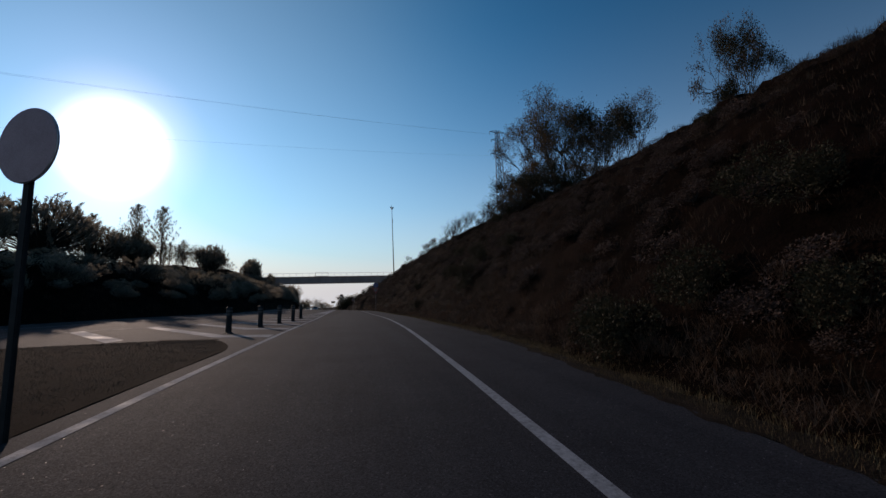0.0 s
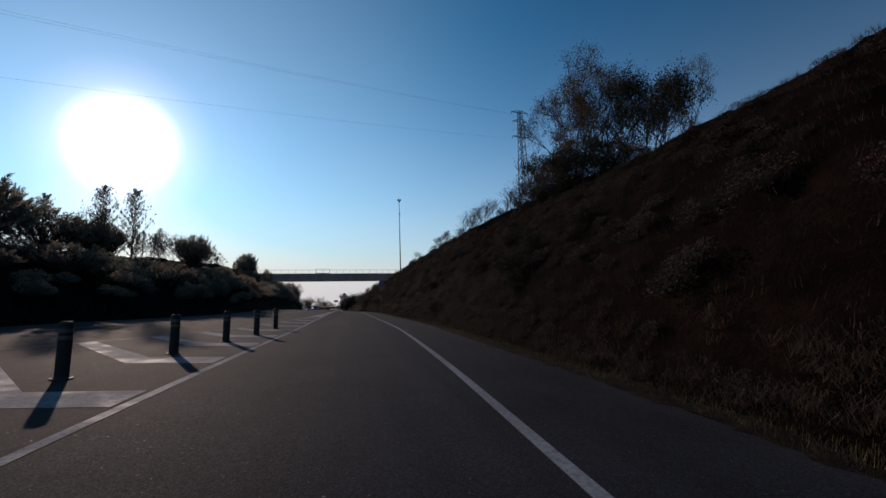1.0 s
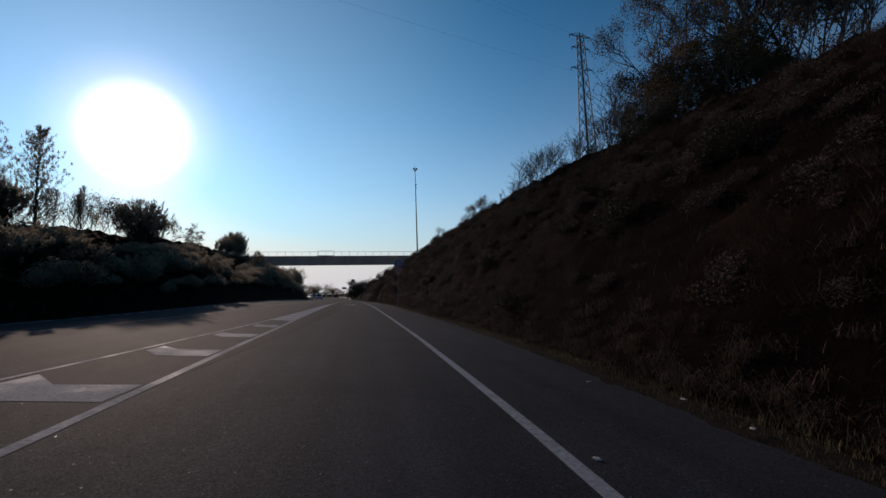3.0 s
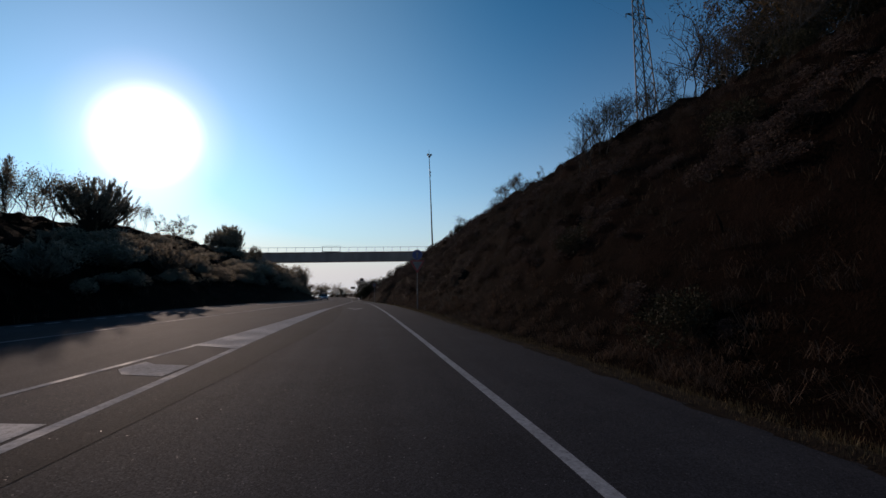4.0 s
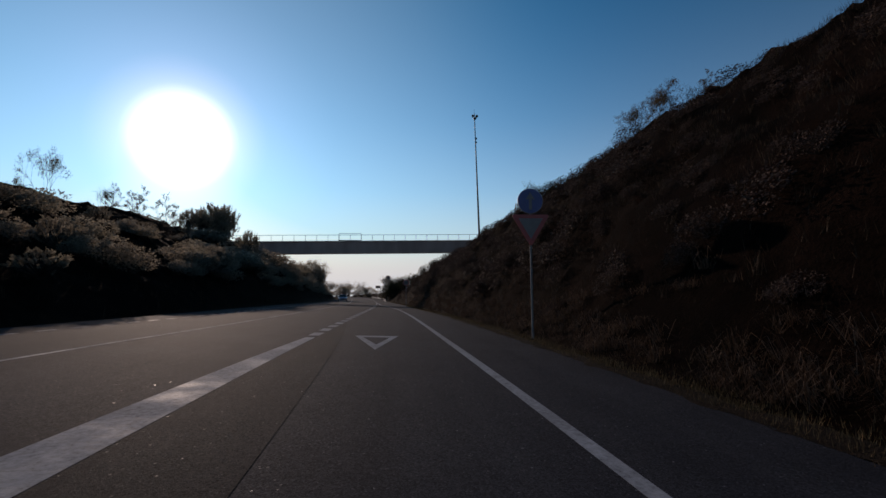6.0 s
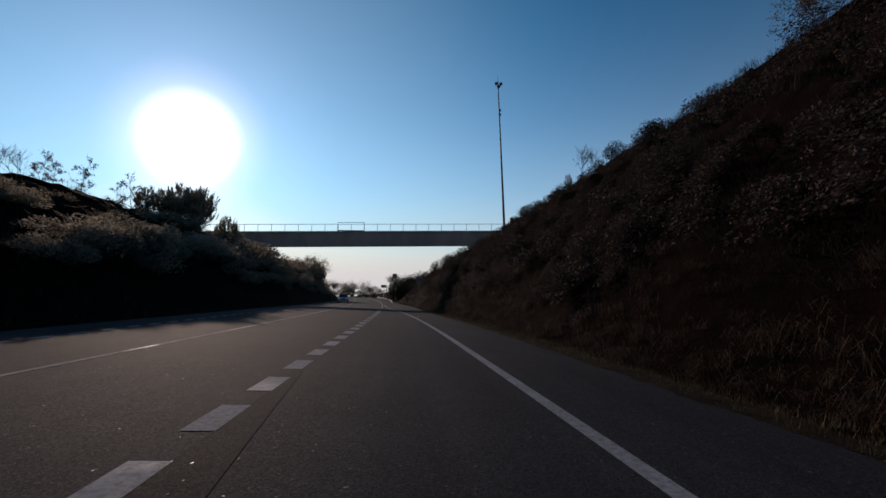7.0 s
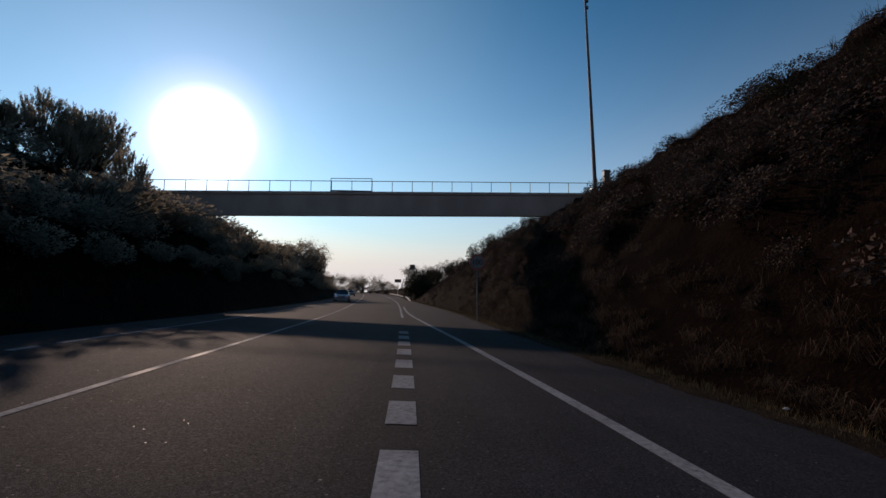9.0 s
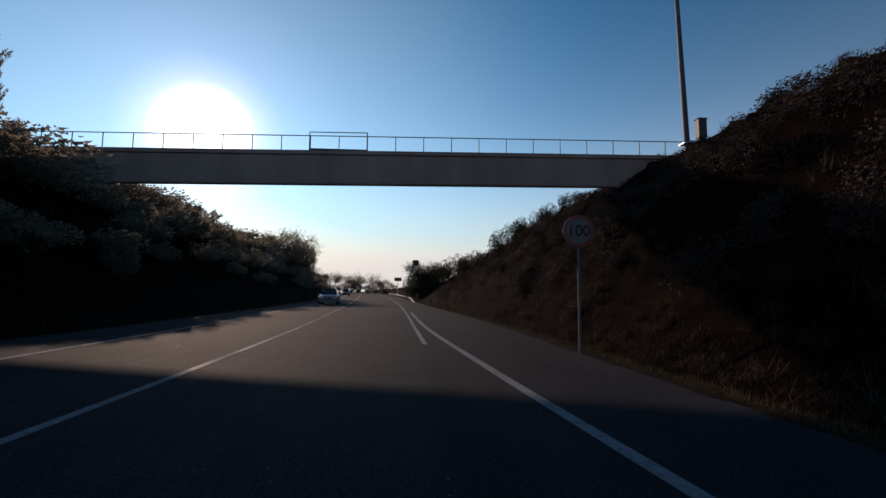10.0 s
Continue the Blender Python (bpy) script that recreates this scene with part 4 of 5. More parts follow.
KINDS = {
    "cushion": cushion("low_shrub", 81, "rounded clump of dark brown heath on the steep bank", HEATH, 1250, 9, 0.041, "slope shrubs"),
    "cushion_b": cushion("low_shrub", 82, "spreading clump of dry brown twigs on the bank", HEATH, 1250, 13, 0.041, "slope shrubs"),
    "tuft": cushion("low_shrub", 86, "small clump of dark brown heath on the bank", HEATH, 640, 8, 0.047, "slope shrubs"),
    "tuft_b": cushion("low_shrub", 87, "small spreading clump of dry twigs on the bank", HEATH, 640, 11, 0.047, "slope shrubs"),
    "dark_shrub": cushion("dark_shrub", 83, "dense dark green shrub on the brown bank", LEAF_DEEP, 2800, 14, 0.034, "dark shrubs"),
    "thicket": cushion("thicket_bush", 84, "dense grey-brown thicket bush beside the road", LEAF_LIFTED, 1850, 16, 0.041, "thicket bushes", "bush"),
    "thicket_b": cushion("thicket_bush", 85, "dense grey-green thicket bush beside the road", LEAF_GREY_LIFTED, 1850, 12, 0.041, "thicket bushes", "bush"),
    "bush": brushy("bush", 11, "dense grey-brown bush on the bank", "bush", 2.6, 3.0, LEAF_LIFTED, 80, 36, "bank bushes", base=0.0, reach=0.4, needle=0.19),
    "bush_b": brushy("bush", 12, "broad grey-green bush on the bank", "bush", 2.4, 3.2, LEAF_GREY_LIFTED, 76, 36, "bank bushes", base=0.0, reach=0.35, needle=0.19, up=0.7),
    "tree": brushy("tree", 21, "domed tree of dense brush-like plumes on the bank", "tree", 6.0, 6.2, LEAF_LIFTED, 240, 36, "bank trees", base=0.05, reach=0.8, needle=0.28),
    "tree_b": brushy("tree", 22, "upright feathery tree with plume-like branches", "tree", 6.5, 4.4, LEAF_GREY_LIFTED, 210, 36, "bank trees", base=0.02, reach=1.05, needle=0.28, up=1.5),
    "open": plant("tree", 23, "open twiggy tree with thin leaves against the sky", "tree", 6.0, LEAF_AUTUMN, 3200, 0.11, (0.2, 0.2, 0.2), "bank trees", spread=0.62, depth=4, first=0.2, splits=3, upright=0.7, r=0.06, stems=3, droop=-0.6, slim=0.3),
    "airy": plant("tree", 24, "light airy tree with a loose grey-green crown", "tree", 6.0, LEAF_GREY_LIFTED, 3800, 0.11, (0.3, 0.3, 0.3), "bank trees", spread=0.62, depth=4, first=0.17, splits=3, upright=0.75, r=0.06, stems=3, slim=0.45, low=1),
    "dusky": plant("tree", 25, "dark bushy tree standing on the crest of the bank", "tree", 6.0, LEAF_DEEP, 7000, 0.085, (0.3, 0.3, 0.3), "crest trees", spread=0.6, depth=4, first=0.15, splits=3, upright=0.8, r=0.06, stems=3, slim=0.4, low=1),
    "poplar": poplar(31),
    "bare": plant("bare_shrub", 41, "nearly leafless upright shrub with thin twigs", "shrub", 3.0, LEAF_AUTUMN, 260, 0.05, (0.08, 0.08, 0.1), "bare shrubs", spread=0.55, depth=3, first=0.24, splits=4, upright=0.75, r=0.03, stems=4),
    "slim": plant("slim_tree", 51, "thin bare young tree with a few leaves", "tree", 4.5, LEAF_AUTUMN, 1000, 0.085, (0.13, 0.13, 0.10), "thin trees", spread=0.75, depth=3, first=0.5, splits=3, upright=0.5, r=0.06),
    "autumn": plant("autumn_tree", 61, "tall half-bare tree with brown autumn leaves", "tree", 13.0, LEAF_AUTUMN, 14000, 0.09, (0.34, 0.34, 0.3), "crest trees", spread=0.66, depth=5, first=0.16, splits=3, upright=0.72, r=0.17, stems=2, low=2),
    "autumn_b": plant("autumn_tree", 62, "tall half-bare tree with sparse leaves", "tree", 13.0, LEAF_AUTUMN, 12000, 0.085, (0.34, 0.34, 0.3), "crest trees", spread=0.7, depth=5, first=0.18, splits=3, upright=0.7, r=0.16, stems=2),
}
SIZE = {"tuft": 1.0, "tuft_b": 1.0, "cushion": 1.0, "cushion_b": 1.0, "dark_shrub": 1.0, "thicket": 1.0, "thicket_b": 1.0, "bush": 2.6, "bush_b": 2.4, "tree": 6.0, "tree_b": 6.5, "open": 6.0, "airy": 6.0, "dusky": 6.0, "poplar": 9.0, "bare": 3.0, "slim": 4.5, "autumn": 13.0, "autumn_b": 13.0}
placed = {}


def stand(kind, x, y, height, wide=1.0, z=None, turn=None, lay=False):
    """Where a plant of this kind stands on the land, and how it is scaled."""
    k = height / SIZE[kind]
    zz = float(land_z(x, y)) - 0.05 if z is None else z
    a = (x * 37.0 + y * 91.0) % 360 if turn is None else turn
    m = pose(x, y, zz, 0, 0, a)
    if lay:
        n = Vector((float(land_z(x - 0.5, y, False) - land_z(x + 0.5, y, False)), float(land_z(x, y - 0.5, False) - land_z(x, y + 0.5, False)), 1.0)).normalized()
        m = Matrix.Translation((x, y, zz)) @ n.lerp(Vector((0, 0, 1)), 0.25).to_track_quat("Z", "Y").to_matrix().to_4x4() @ pose(0, 0, 0, 0, 0, a)
    return m @ Matrix.Diagonal((k * wide, k * wide, k, 1))


def put(kind, x, y, height, wide=1.0, z=None, turn=None, lay=False):
    m = stand(kind, x, y, height, wide, z, turn, lay)
    if kind not in placed:
        placed[kind] = KINDS[kind]
        KINDS[kind].matrix_basis = m
        return KINDS[kind]
    base = KINDS[kind]
    ob = copy_thing(base, Matrix.Identity(4))
    ob.matrix_basis = m
    return ob


def scrub(name, label, items):
    """Plants too many to count, joined into one mesh."""
    verts = []
    for kind, x, y, h, w in items:
        me = next(c for c in KINDS[kind].children if c.name.startswith("crown")).data
        co = np.empty(len(me.vertices) * 3, np.float32)
        me.vertices.foreach_get("co", co)
        m = np.array(stand(kind, x, y, h, w, lay=True))
        verts.append(co.reshape(-1, 3) @ m[:3, :3].T + m[:3, 3])
    v = np.concatenate(verts)
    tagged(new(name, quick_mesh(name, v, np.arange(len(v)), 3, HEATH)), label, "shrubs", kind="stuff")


def put_top(kind, x, y, top, wide=1.0):
    put(kind, x, y, max(0.8, top - float(land_z(x, y))), wide)


# left bank: single plants that stand out
put_top("poplar", -32.6, 81.5, 19.0, 1.1)
put_top("poplar", -29.6, 83.8, 19.2, 1.05)
put_top("poplar", -35.4, 74.3, 15.9, 1.15)
put_top("tree", -34.2, 83.0, 14.9, 1.0)
put_top("tree_b", -31.6, 82.0, 14.0, 1.0)
put_top("tree", -33.0, 84.8, 14.3, 1.0)
put_top("poplar", -30.0, 86.2, 13.6, 0.95)
put_top("poplar", -28.4, 88.4, 13.6, 0.8)
put_top("tree_b", -31.6, 79.2, 13.6, 0.9)
put_top("tree", -34.5, 79.0, 13.4, 0.9)
put_top("poplar", -31.2, 79.5, 15.4, 0.9)
put_top("open", -33.6, 76.6, 14.8, 1.0)
put_top("slim", -32.7, 71.2, 13.8, 1.2)
put_top("bare", -26.2, 88.0, 13.8, 1.0)
put_top("bare", -28.1, 89.8, 13.2, 1.0)
put_top("tree", -25.1, 95.9, 15.0, 1.05)
put_top("tree", -24.2, 92.3, 13.4, 0.9)
put_top("open", -26.6, 108.5, 14.7, 0.45)
put_top("airy", -27.0, 91.0, 14.5, 0.75)
put_top("poplar", -27.4, 87.2, 14.2, 0.75)
put_top("poplar", -28.8, 85.4, 13.4, 0.8)
put_top("slim", -26.4, 120.1, 13.9, 0.7)
put_top("bare", -26.5, 116.4, 13.4, 0.8)
put_top("slim", -32.0, 132.0, 17.2, 0.7)
put_top("slim", -32.8, 127.7, 16.4, 0.7)
put_top("bare", -24.0, 126.5, 12.6, 0.7)
put_top("tree_b", -26.4, 133.4, 14.6, 1.1)
put_top("tree_b", -26.6, 140.8, 16.8, 1.1)
put_top("tree", -25.6, 137.2, 14.6, 1.0)
put_top("tree_b", -26.6, 146.4, 17.8, 1.1)
put_top("tree_b", -25.0, 142.0, 15.6, 0.8)
put_top("tree", -22.4, 145.7, 11.6, 0.7)
put_top("slim", -35.2, 146.5, 19.3, 0.8)
put_top("tree_b", -20.7, 205.4, 11.9, 0.9)
put_top("tree", -19.1, 191.6, 10.0, 1.0)
put_top("tree", -22.7, 171.3, 10.2, 1.2)
put_top("tree", -20.0, 162.8, 9.3, 1.2)
put_top("tree", -32.7, 70.1, 13.9, 1.4)
put_top("tree", -31.2, 76.5, 13.1, 1.3)
put_top("bush", -25.5, 97.8, 13.8, 1.0)
put_top("tree", -35.8, 64.8, 15.4, 1.5)
put_top("tree", -32.7, 58.5, 14.9, 1.5)
put_top("tree", -36.8, 52.1, 15.0, 1.5)
put_top("tree_b", -31.6, 47.9, 12.4, 1.4)
put_top("tree_b", -20.6, 140.6, 12.8, 0.9)
put_top("bush", -18.4, 141.0, 8.2, 1.0)
put_top("tree", -19.8, 147.5, 9.6, 1.0)
put_top("tree_b", -24.8, 148.6, 12.8, 0.8)
put_top("tree_b", -25.6, 135.4, 14.8, 1.1)
put_top("tree_b", -25.9, 143.5, 16.8, 1.1)
put_top("tree", -24.2, 139.2, 14.0, 0.8)
for x, y, top, kind in ((-27.8, 165, 12.4, "tree"), (-24.4, 166, 12.0, "tree_b"), (-22.8, 168, 10.6, "tree"), (-25.5, 173, 11.6, "tree"), (-22.3, 174, 9.6, "tree"), (-22.6, 181, 9.2, "tree"), (-19.8, 176, 7.6, "bush"), (-21.0, 187, 8.6, "tree"), (-21.4, 194, 12.8, "airy"), (-23.4, 198, 12.4, "airy"), (-20.6, 197, 9.5, "bush"), (-19.6, 188, 10.4, "tree")):
    put_top(kind, x, y, top, 1.05)
rng = np.random.default_rng(5)
for k in range(250):
    y = rng.uniform(8, 225)
    e = rng.uniform(0, 1) ** 0.9
    lt = float(pave_left(y)) - 2.4
    x = lt - e * max(9, lt + 29)
    kind = ("thicket", "thicket_b", "tree", "bush")[rng.integers(0, 4)]
    h = {"thicket": rng.uniform(1.8, 3.2), "thicket_b": rng.uniform(1.6, 3.0), "bush": rng.uniform(1.6, 3.0), "tree": rng.uniform(2.6, 4.0)}[kind]
    # low at the roadside, and nothing much over the crest
    h = min(h, 0.9 + 0.42 * (lt - x))
    crest = float(land_z(-27, y, False))
    room = 2.9 + min(1.0, -x / 27) * (crest - 2.9) + (rng.uniform(-0.3, 0.4) if 108 < y < 130 else rng.uniform(0.2, 1.5)) - float(land_z(x, y))
    if room < 0.5:
        continue
    kind = "bush_b" if kind == "tree" and k % 4 else kind
    put(kind, x, y, min(h, room), rng.uniform(1.0, 1.5) * (1.0 if h < room else 1.5) * (1.35 if kind in ("thicket", "thicket_b") else 1.0))
# the foot of the far bank is closed by low thickets
for k in range(104):
    y = 14 + 2.05 * k + rng.uniform(-0.6, 0.6)
    tall = 0.85 if y < 92 else 1.15
    step = rng.choice([0.5, 2.2, 4.2], p=[0.45, 0.35, 0.2])
    put(("thicket", "thicket_b")[k % 2], float(pave_left(y)) - (2.4 if y < 150 else 1.2) - step - 0.5 * tall, y, tall * rng.uniform(0.75, 1.25) * (1 + 0.18 * step), rng.uniform(1.5, 2.1))

# far plants round the bend
for x, y, h, kind in ((-38, 292, 8.0, "open"), (-34.5, 298, 8.6, "bare"), (-31, 300, 8.0, "open"), (-27.5, 296, 8.2, "bare"), (-25.5, 304, 7.0, "airy"), (-22.0, 300, 6.4, "airy"), (-19.0, 306, 8.8, "bare"), (-15.5, 300, 6.2, "airy"), (-12.5, 304, 5.6, "airy"), (-29.5, 262, 6.4, "bare"), (-33, 280, 7.6, "open"), (-44, 300, 8.0, "open"), (-10.0, 330, 5.0, "airy")):
    put(kind, x, y, h, 1.0, z=float(road_z(x, y)) - 0.1)

for x, y, h in ((-39, 288, 3.4), (-36, 294, 3.0), (-33, 296, 3.6), (-30, 298, 3.2), (-27, 299, 3.4), (-24.5, 300, 3.6), (-21.5, 297, 3.4), (-18.5, 301, 3.0), (-15.0, 297, 3.2), (-12.0, 301, 2.8), (-31, 268, 2.6), (-42, 296, 3.6)):
    put("bush_b" if int(y) % 2 else "bush", x, y, h, 1.1, z=float(road_z(x, y)) - 0.1)

# right bank
put_top("autumn", 33.6, 65.0, 34.0, 0.8)
put_top("autumn_b", 32.2, 70.5, 34.5, 0.7)
put_top("autumn", 31.2, 74.4, 35.0, 0.7)
put_top("autumn", 48.0, 71.7, 38.4, 0.6)
for x, y, h in ((33.5, 66.5, 3.4), (32.6, 69.0, 3.8), (31.8, 71.8, 3.6), (31.0, 73.8, 3.2), (38.0, 68.0, 3.6), (42.5, 70.0, 3.4), (46.5, 71.0, 3.6)):
    put("open", x, y, h, 1.3)
put_top("open", 25.0, 23.6, 20.0, 0.5)
put_top("dusky", 24.7, 23.4, 19.2, 0.5)
put_top("dusky", 25.6, 23.8, 17.6, 0.6)
for x, y, top in ((22.4, 67.0, 17.4), (23.6, 69.5, 18.4), (25.0, 68.0, 19.2), (26.4, 70.5, 20.0), (24.4, 65.5, 18.6), (27.4, 66.8, 20.6)):
    put_top("bare", x, y, top, 1.25)
for x, y, top in ((28.2, 66.2, 21.6), (29.6, 68.6, 22.6), (31.4, 67.0, 23.6), (30.4, 64.6, 22.4)):
    put_top("dusky", x, y, top, 1.15)
for x, y, h in ((23.0, 68.0, 1.7), (24.8, 66.6, 1.9), (26.0, 69.0, 2.2), (27.4, 67.6, 2.6), (28.8, 65.2, 2.8), (30.4, 69.6, 3.0), (22.0, 64.0, 1.5)):
    put("dark_shrub", x, y, h, 1.4)
put_top("dusky", 41.5, 66.4, 33.0, 0.9)
put_top("dusky", 45.6, 69.0, 34.6, 0.8)
for x, y, top in ((34.0, 62.5, 29.0), (31.5, 71.5, 27.0), (36.5, 63.5, 30.0), (30.5, 73.5, 26.0)):
    put_top("open" if y > 66 else "bare", x, y, top, 1.0)
for x, y, top in ((28.7, 80.2, 23.8), (27.7, 84.4, 23.0), (30.8, 78.0, 26.6), (31.6, 80.6, 25.2)):
    put_top("bare", x, y, top, 1.0)
for x, y, top in ((16.4, 75.0, 13.8), (17.5, 76.2, 15.6), (18.6, 76.4, 16.8), (19.6, 77.8, 17.7), (21.5, 79.0, 18.7), (23.9, 80.6, 19.9)):
    put_top("bare", x, y, top, 0.85)
put_top("open", 18.8, 98.1, 17.1, 0.9)
put_top("open", 17.5, 98.9, 16.2, 0.9)
put_top("bare", 19.3, 96.1, 16.1, 1.2)
put_top("slim", 21.7, 97.2, 17.9, 0.6)
put_top("bare", 16.5, 120.1, 15.9, 0.7)
put_top("bush", 14.9, 120.3, 13.4, 0.4)
# heath and scrub over the face of the bank, closer together towards the bridge
loose, rest = 0, []
for k in range(1150):
    y = rng.uniform(-3, 184)
    thick = 1.0 if y > 88 else 0.7
    f = rng.uniform(0.0, 1.0) ** 0.85 * 1.03
    # thinner where the slope shows bare soil and grass
    if y < 88 and math.sin(y * 0.23 + 4 * f) + math.sin(y * 0.61 - 3 * f) < rng.uniform(-2.4, -0.2):
        continue
    x = float(pave_right(y)) + 1.5 + f * float(right_run(y))
    # the end of the bridge, the mast and its cabinet stand clear
    if 142 < y < 157 and x > 10.5:
        continue
    h = rng.uniform(0.4, 1.05) * thick * (0.5 if f > 0.86 else 1.0) * (0.6 if f < 0.06 else 1.0)
    w = rng.uniform(1.8, 2.9)
    if f < 0.5 and loose < 285:
        loose += 1
        put(("cushion", "cushion_b")[k % 2], x, y, h, w, lay=True)
    else:
        rest.append((("tuft", "tuft_b")[k % 2], x, y, h, w))
put("tuft", 8.2, 30.4, 0.6, 1.8, lay=True)
put("tuft_b", 9.4, 26.2, 0.6, 1.8, lay=True)
scrub("heath_scrub", "dark brown heath and dry scrub covering the steep bank", rest)
# darker evergreen shrubs that stand out
for x, y, h, w in ((6.6, 9.8, 1.5, 1.3), (6.9, 11.4, 1.3, 1.5), (7.6, 8.6, 1.3, 1.4), (9.0, 7.2, 1.0, 1.6), (9.8, 9.0, 1.1, 1.6), (7.4, 5.4, 1.0, 1.5), (18.6, 19.6, 1.0, 1.5), (21.6, 21.6, 1.2, 1.5), (23.6, 22.8, 1.6, 1.3), (10.3, 36.9, 1.6, 1.3), (11.6, 38.0, 1.3, 1.4), (9.4, 35.2, 1.2, 1.4), (12.6, 33.4, 1.3, 1.5), (14.2, 47.0, 1.6, 1.4), (12.0, 50.5, 1.5, 1.5), (8.6, 55.0, 1.2, 1.5), (15.4, 60.4, 1.5, 1.5), (10.6, 64.0, 1.2, 1.5), (13.2, 104.0, 1.2, 1.5), (14.6, 110.6, 1.3, 1.3), (12.0, 122.4, 1.3, 1.3), (14.4, 126.8, 1.2, 1.4), (13.2, 131.8, 1.3, 1.3), (13.9, 139.0, 1.2, 1.2), (10.4, 117.0, 1.2, 1.5)):
    put("dark_shrub", x, y, h, w, lay=True)
# scrub at the feet of the crest trees
for x, y, h, w in ((30.5, 66.0, 2.4, 1.3), (32.2, 68.4, 2.8, 1.2), (30.0, 71.6, 2.2, 1.4), (33.4, 63.6, 2.6, 1.2), (36.6, 65.6, 2.6, 1.2), (41.0, 68.4, 2.6, 1.3), (45.2, 70.0, 2.8, 1.2), (50.6, 72.4, 3.2, 1.1), (28.8, 76.6, 1.8, 1.4), (27.2, 80.0, 1.6, 1.4), (25.4, 84.0, 1.5, 1.4)):
    put("dark_shrub", x, y, h, w)
for x, y, top, kind in ((-0.9, 206.0, 7.0, "dark_shrub"), (0.0, 203.0, 7.8, "dark_shrub"), (0.9, 200.0, 6.8, "dark_shrub"), (2.3, 196.0, 6.2, "dark_shrub"), (0.2, 208.0, 8.7, "dusky"), (1.9, 204.0, 8.0, "dark_shrub"), (3.6, 197.0, 8.5, "dark_shrub"), (1.2, 212.0, 8.3, "dark_shrub"), (5.1, 190.0, 9.0, "dark_shrub"), (6.8, 184.0, 8.9, "dark_shrub"), (3.4, 192.0, 7.2, "dark_shrub"), (4.0, 185.0, 7.5, "dark_shrub"), (4.8, 179.0, 7.6, "dark_shrub"), (6.2, 174.0, 7.9, "dark_shrub"), (7.6, 170.0, 8.2, "dark_shrub"), (5.6, 186.0, 7.8, "dark_shrub")):
    put_top(kind, x, y, top, 1.0)

rng = np.random.default_rng(15)
for x, y, top, kind in ((13.4, 165, 13.0, "dark_shrub"), (11.9, 166, 12.1, "dark_shrub"), (10.4, 164, 11.2, "dark_shrub"), (9.2, 166, 10.7, "dark_shrub"), (8.1, 165, 10.0, "dark_shrub"), (7.0, 167, 9.5, "dark_shrub"), (12.6, 160, 12.0, "dark_shrub"), (9.9, 172, 11.4, "dark_shrub")):
    put_top(kind, x, y, top, 0.9)

def shoulder():
    """Dry dirt spilt over the ragged edge of the asphalt."""
    ys = np.arange(-20, 186, 0.22)
    jag = np.random.default_rng(8).normal(0, 1, len(ys))
    wob = 0.05 * np.sin(ys * 1.9) + 0.04 * np.sin(ys * 4.3 + 1) + 0.035 * jag
    wide = 0.5 + 0.15 * np.sin(ys * 0.37) + 0.1 * np.sin(ys * 2.3)
    cols = []
    for f in (0.0, 0.12, 0.3, 0.6, 1.0):
        x = pave_right(ys) - 0.06 + wob + f * (wide + 0.3)
        z = np.where(x < pave_right(ys) + 0.05, road_z(x, ys), np.maximum(land_z(x, ys), road_z(x, ys) - 0.02))
        z = z + (0.003 if f == 0 else 0.014 + 0.008 * np.sin(ys * 3.1 + f * 9)) - (0.06 if f == 1.0 else 0)
        cols.append(np.stack([x, ys, z], -1))
    v = np.stack(cols, 1).reshape(-1, 3)
    i = np.arange(len(ys) * 5).reshape(-1, 5)
    loops = np.stack([i[:-1, :-1], i[:-1, 1:], i[1:, 1:], i[1:, :-1]], -1).reshape(-1)
    me = quick_mesh("verge", v, loops, 4, DIRT)
    me.polygons.foreach_set("use_smooth", np.ones(len(me.polygons), bool))
    tagged(new("verge", me), "dry brown dirt shoulder along the asphalt edge", "verge", kind="structure")


shoulder()
for k, (x, y) in enumerate(((5.9, 42.0), (6.35, 38.6), (6.6, 40.2), (4.3, 127.0), (3.75, 113.6), (3.85, 109.8), (3.9, 38.0), (1.62, 110.9))):
    r = np.random.default_rng(90 + k)
    bm = bmesh.new()
    bmesh.ops.create_icosphere(bm, subdivisions=2, radius=1.0)
    for vt in bm.verts:
        vt.co *= r.uniform(0.7, 1.2)
        vt.co.x *= 0.06
        vt.co.y *= 0.035
        vt.co.z *= 0.014
    bm_mesh = bpy.data.meshes.new("litter")
    bm.to_mesh(bm_mesh)
    bm.free()
    bm_mesh.materials.append(PAPER)
    ob = new("litter", bm_mesh)
    zz = float(road_z(x, y)) + 0.012 + (0.05 if x > float(pave_right(y)) - 0.1 else 0)
    ob.matrix_basis = pose(x, y, zz, 0, 0, 50 * k)
    tagged(ob, "crumpled scrap of pale paper at the road edge", "litter", "roadside litter")


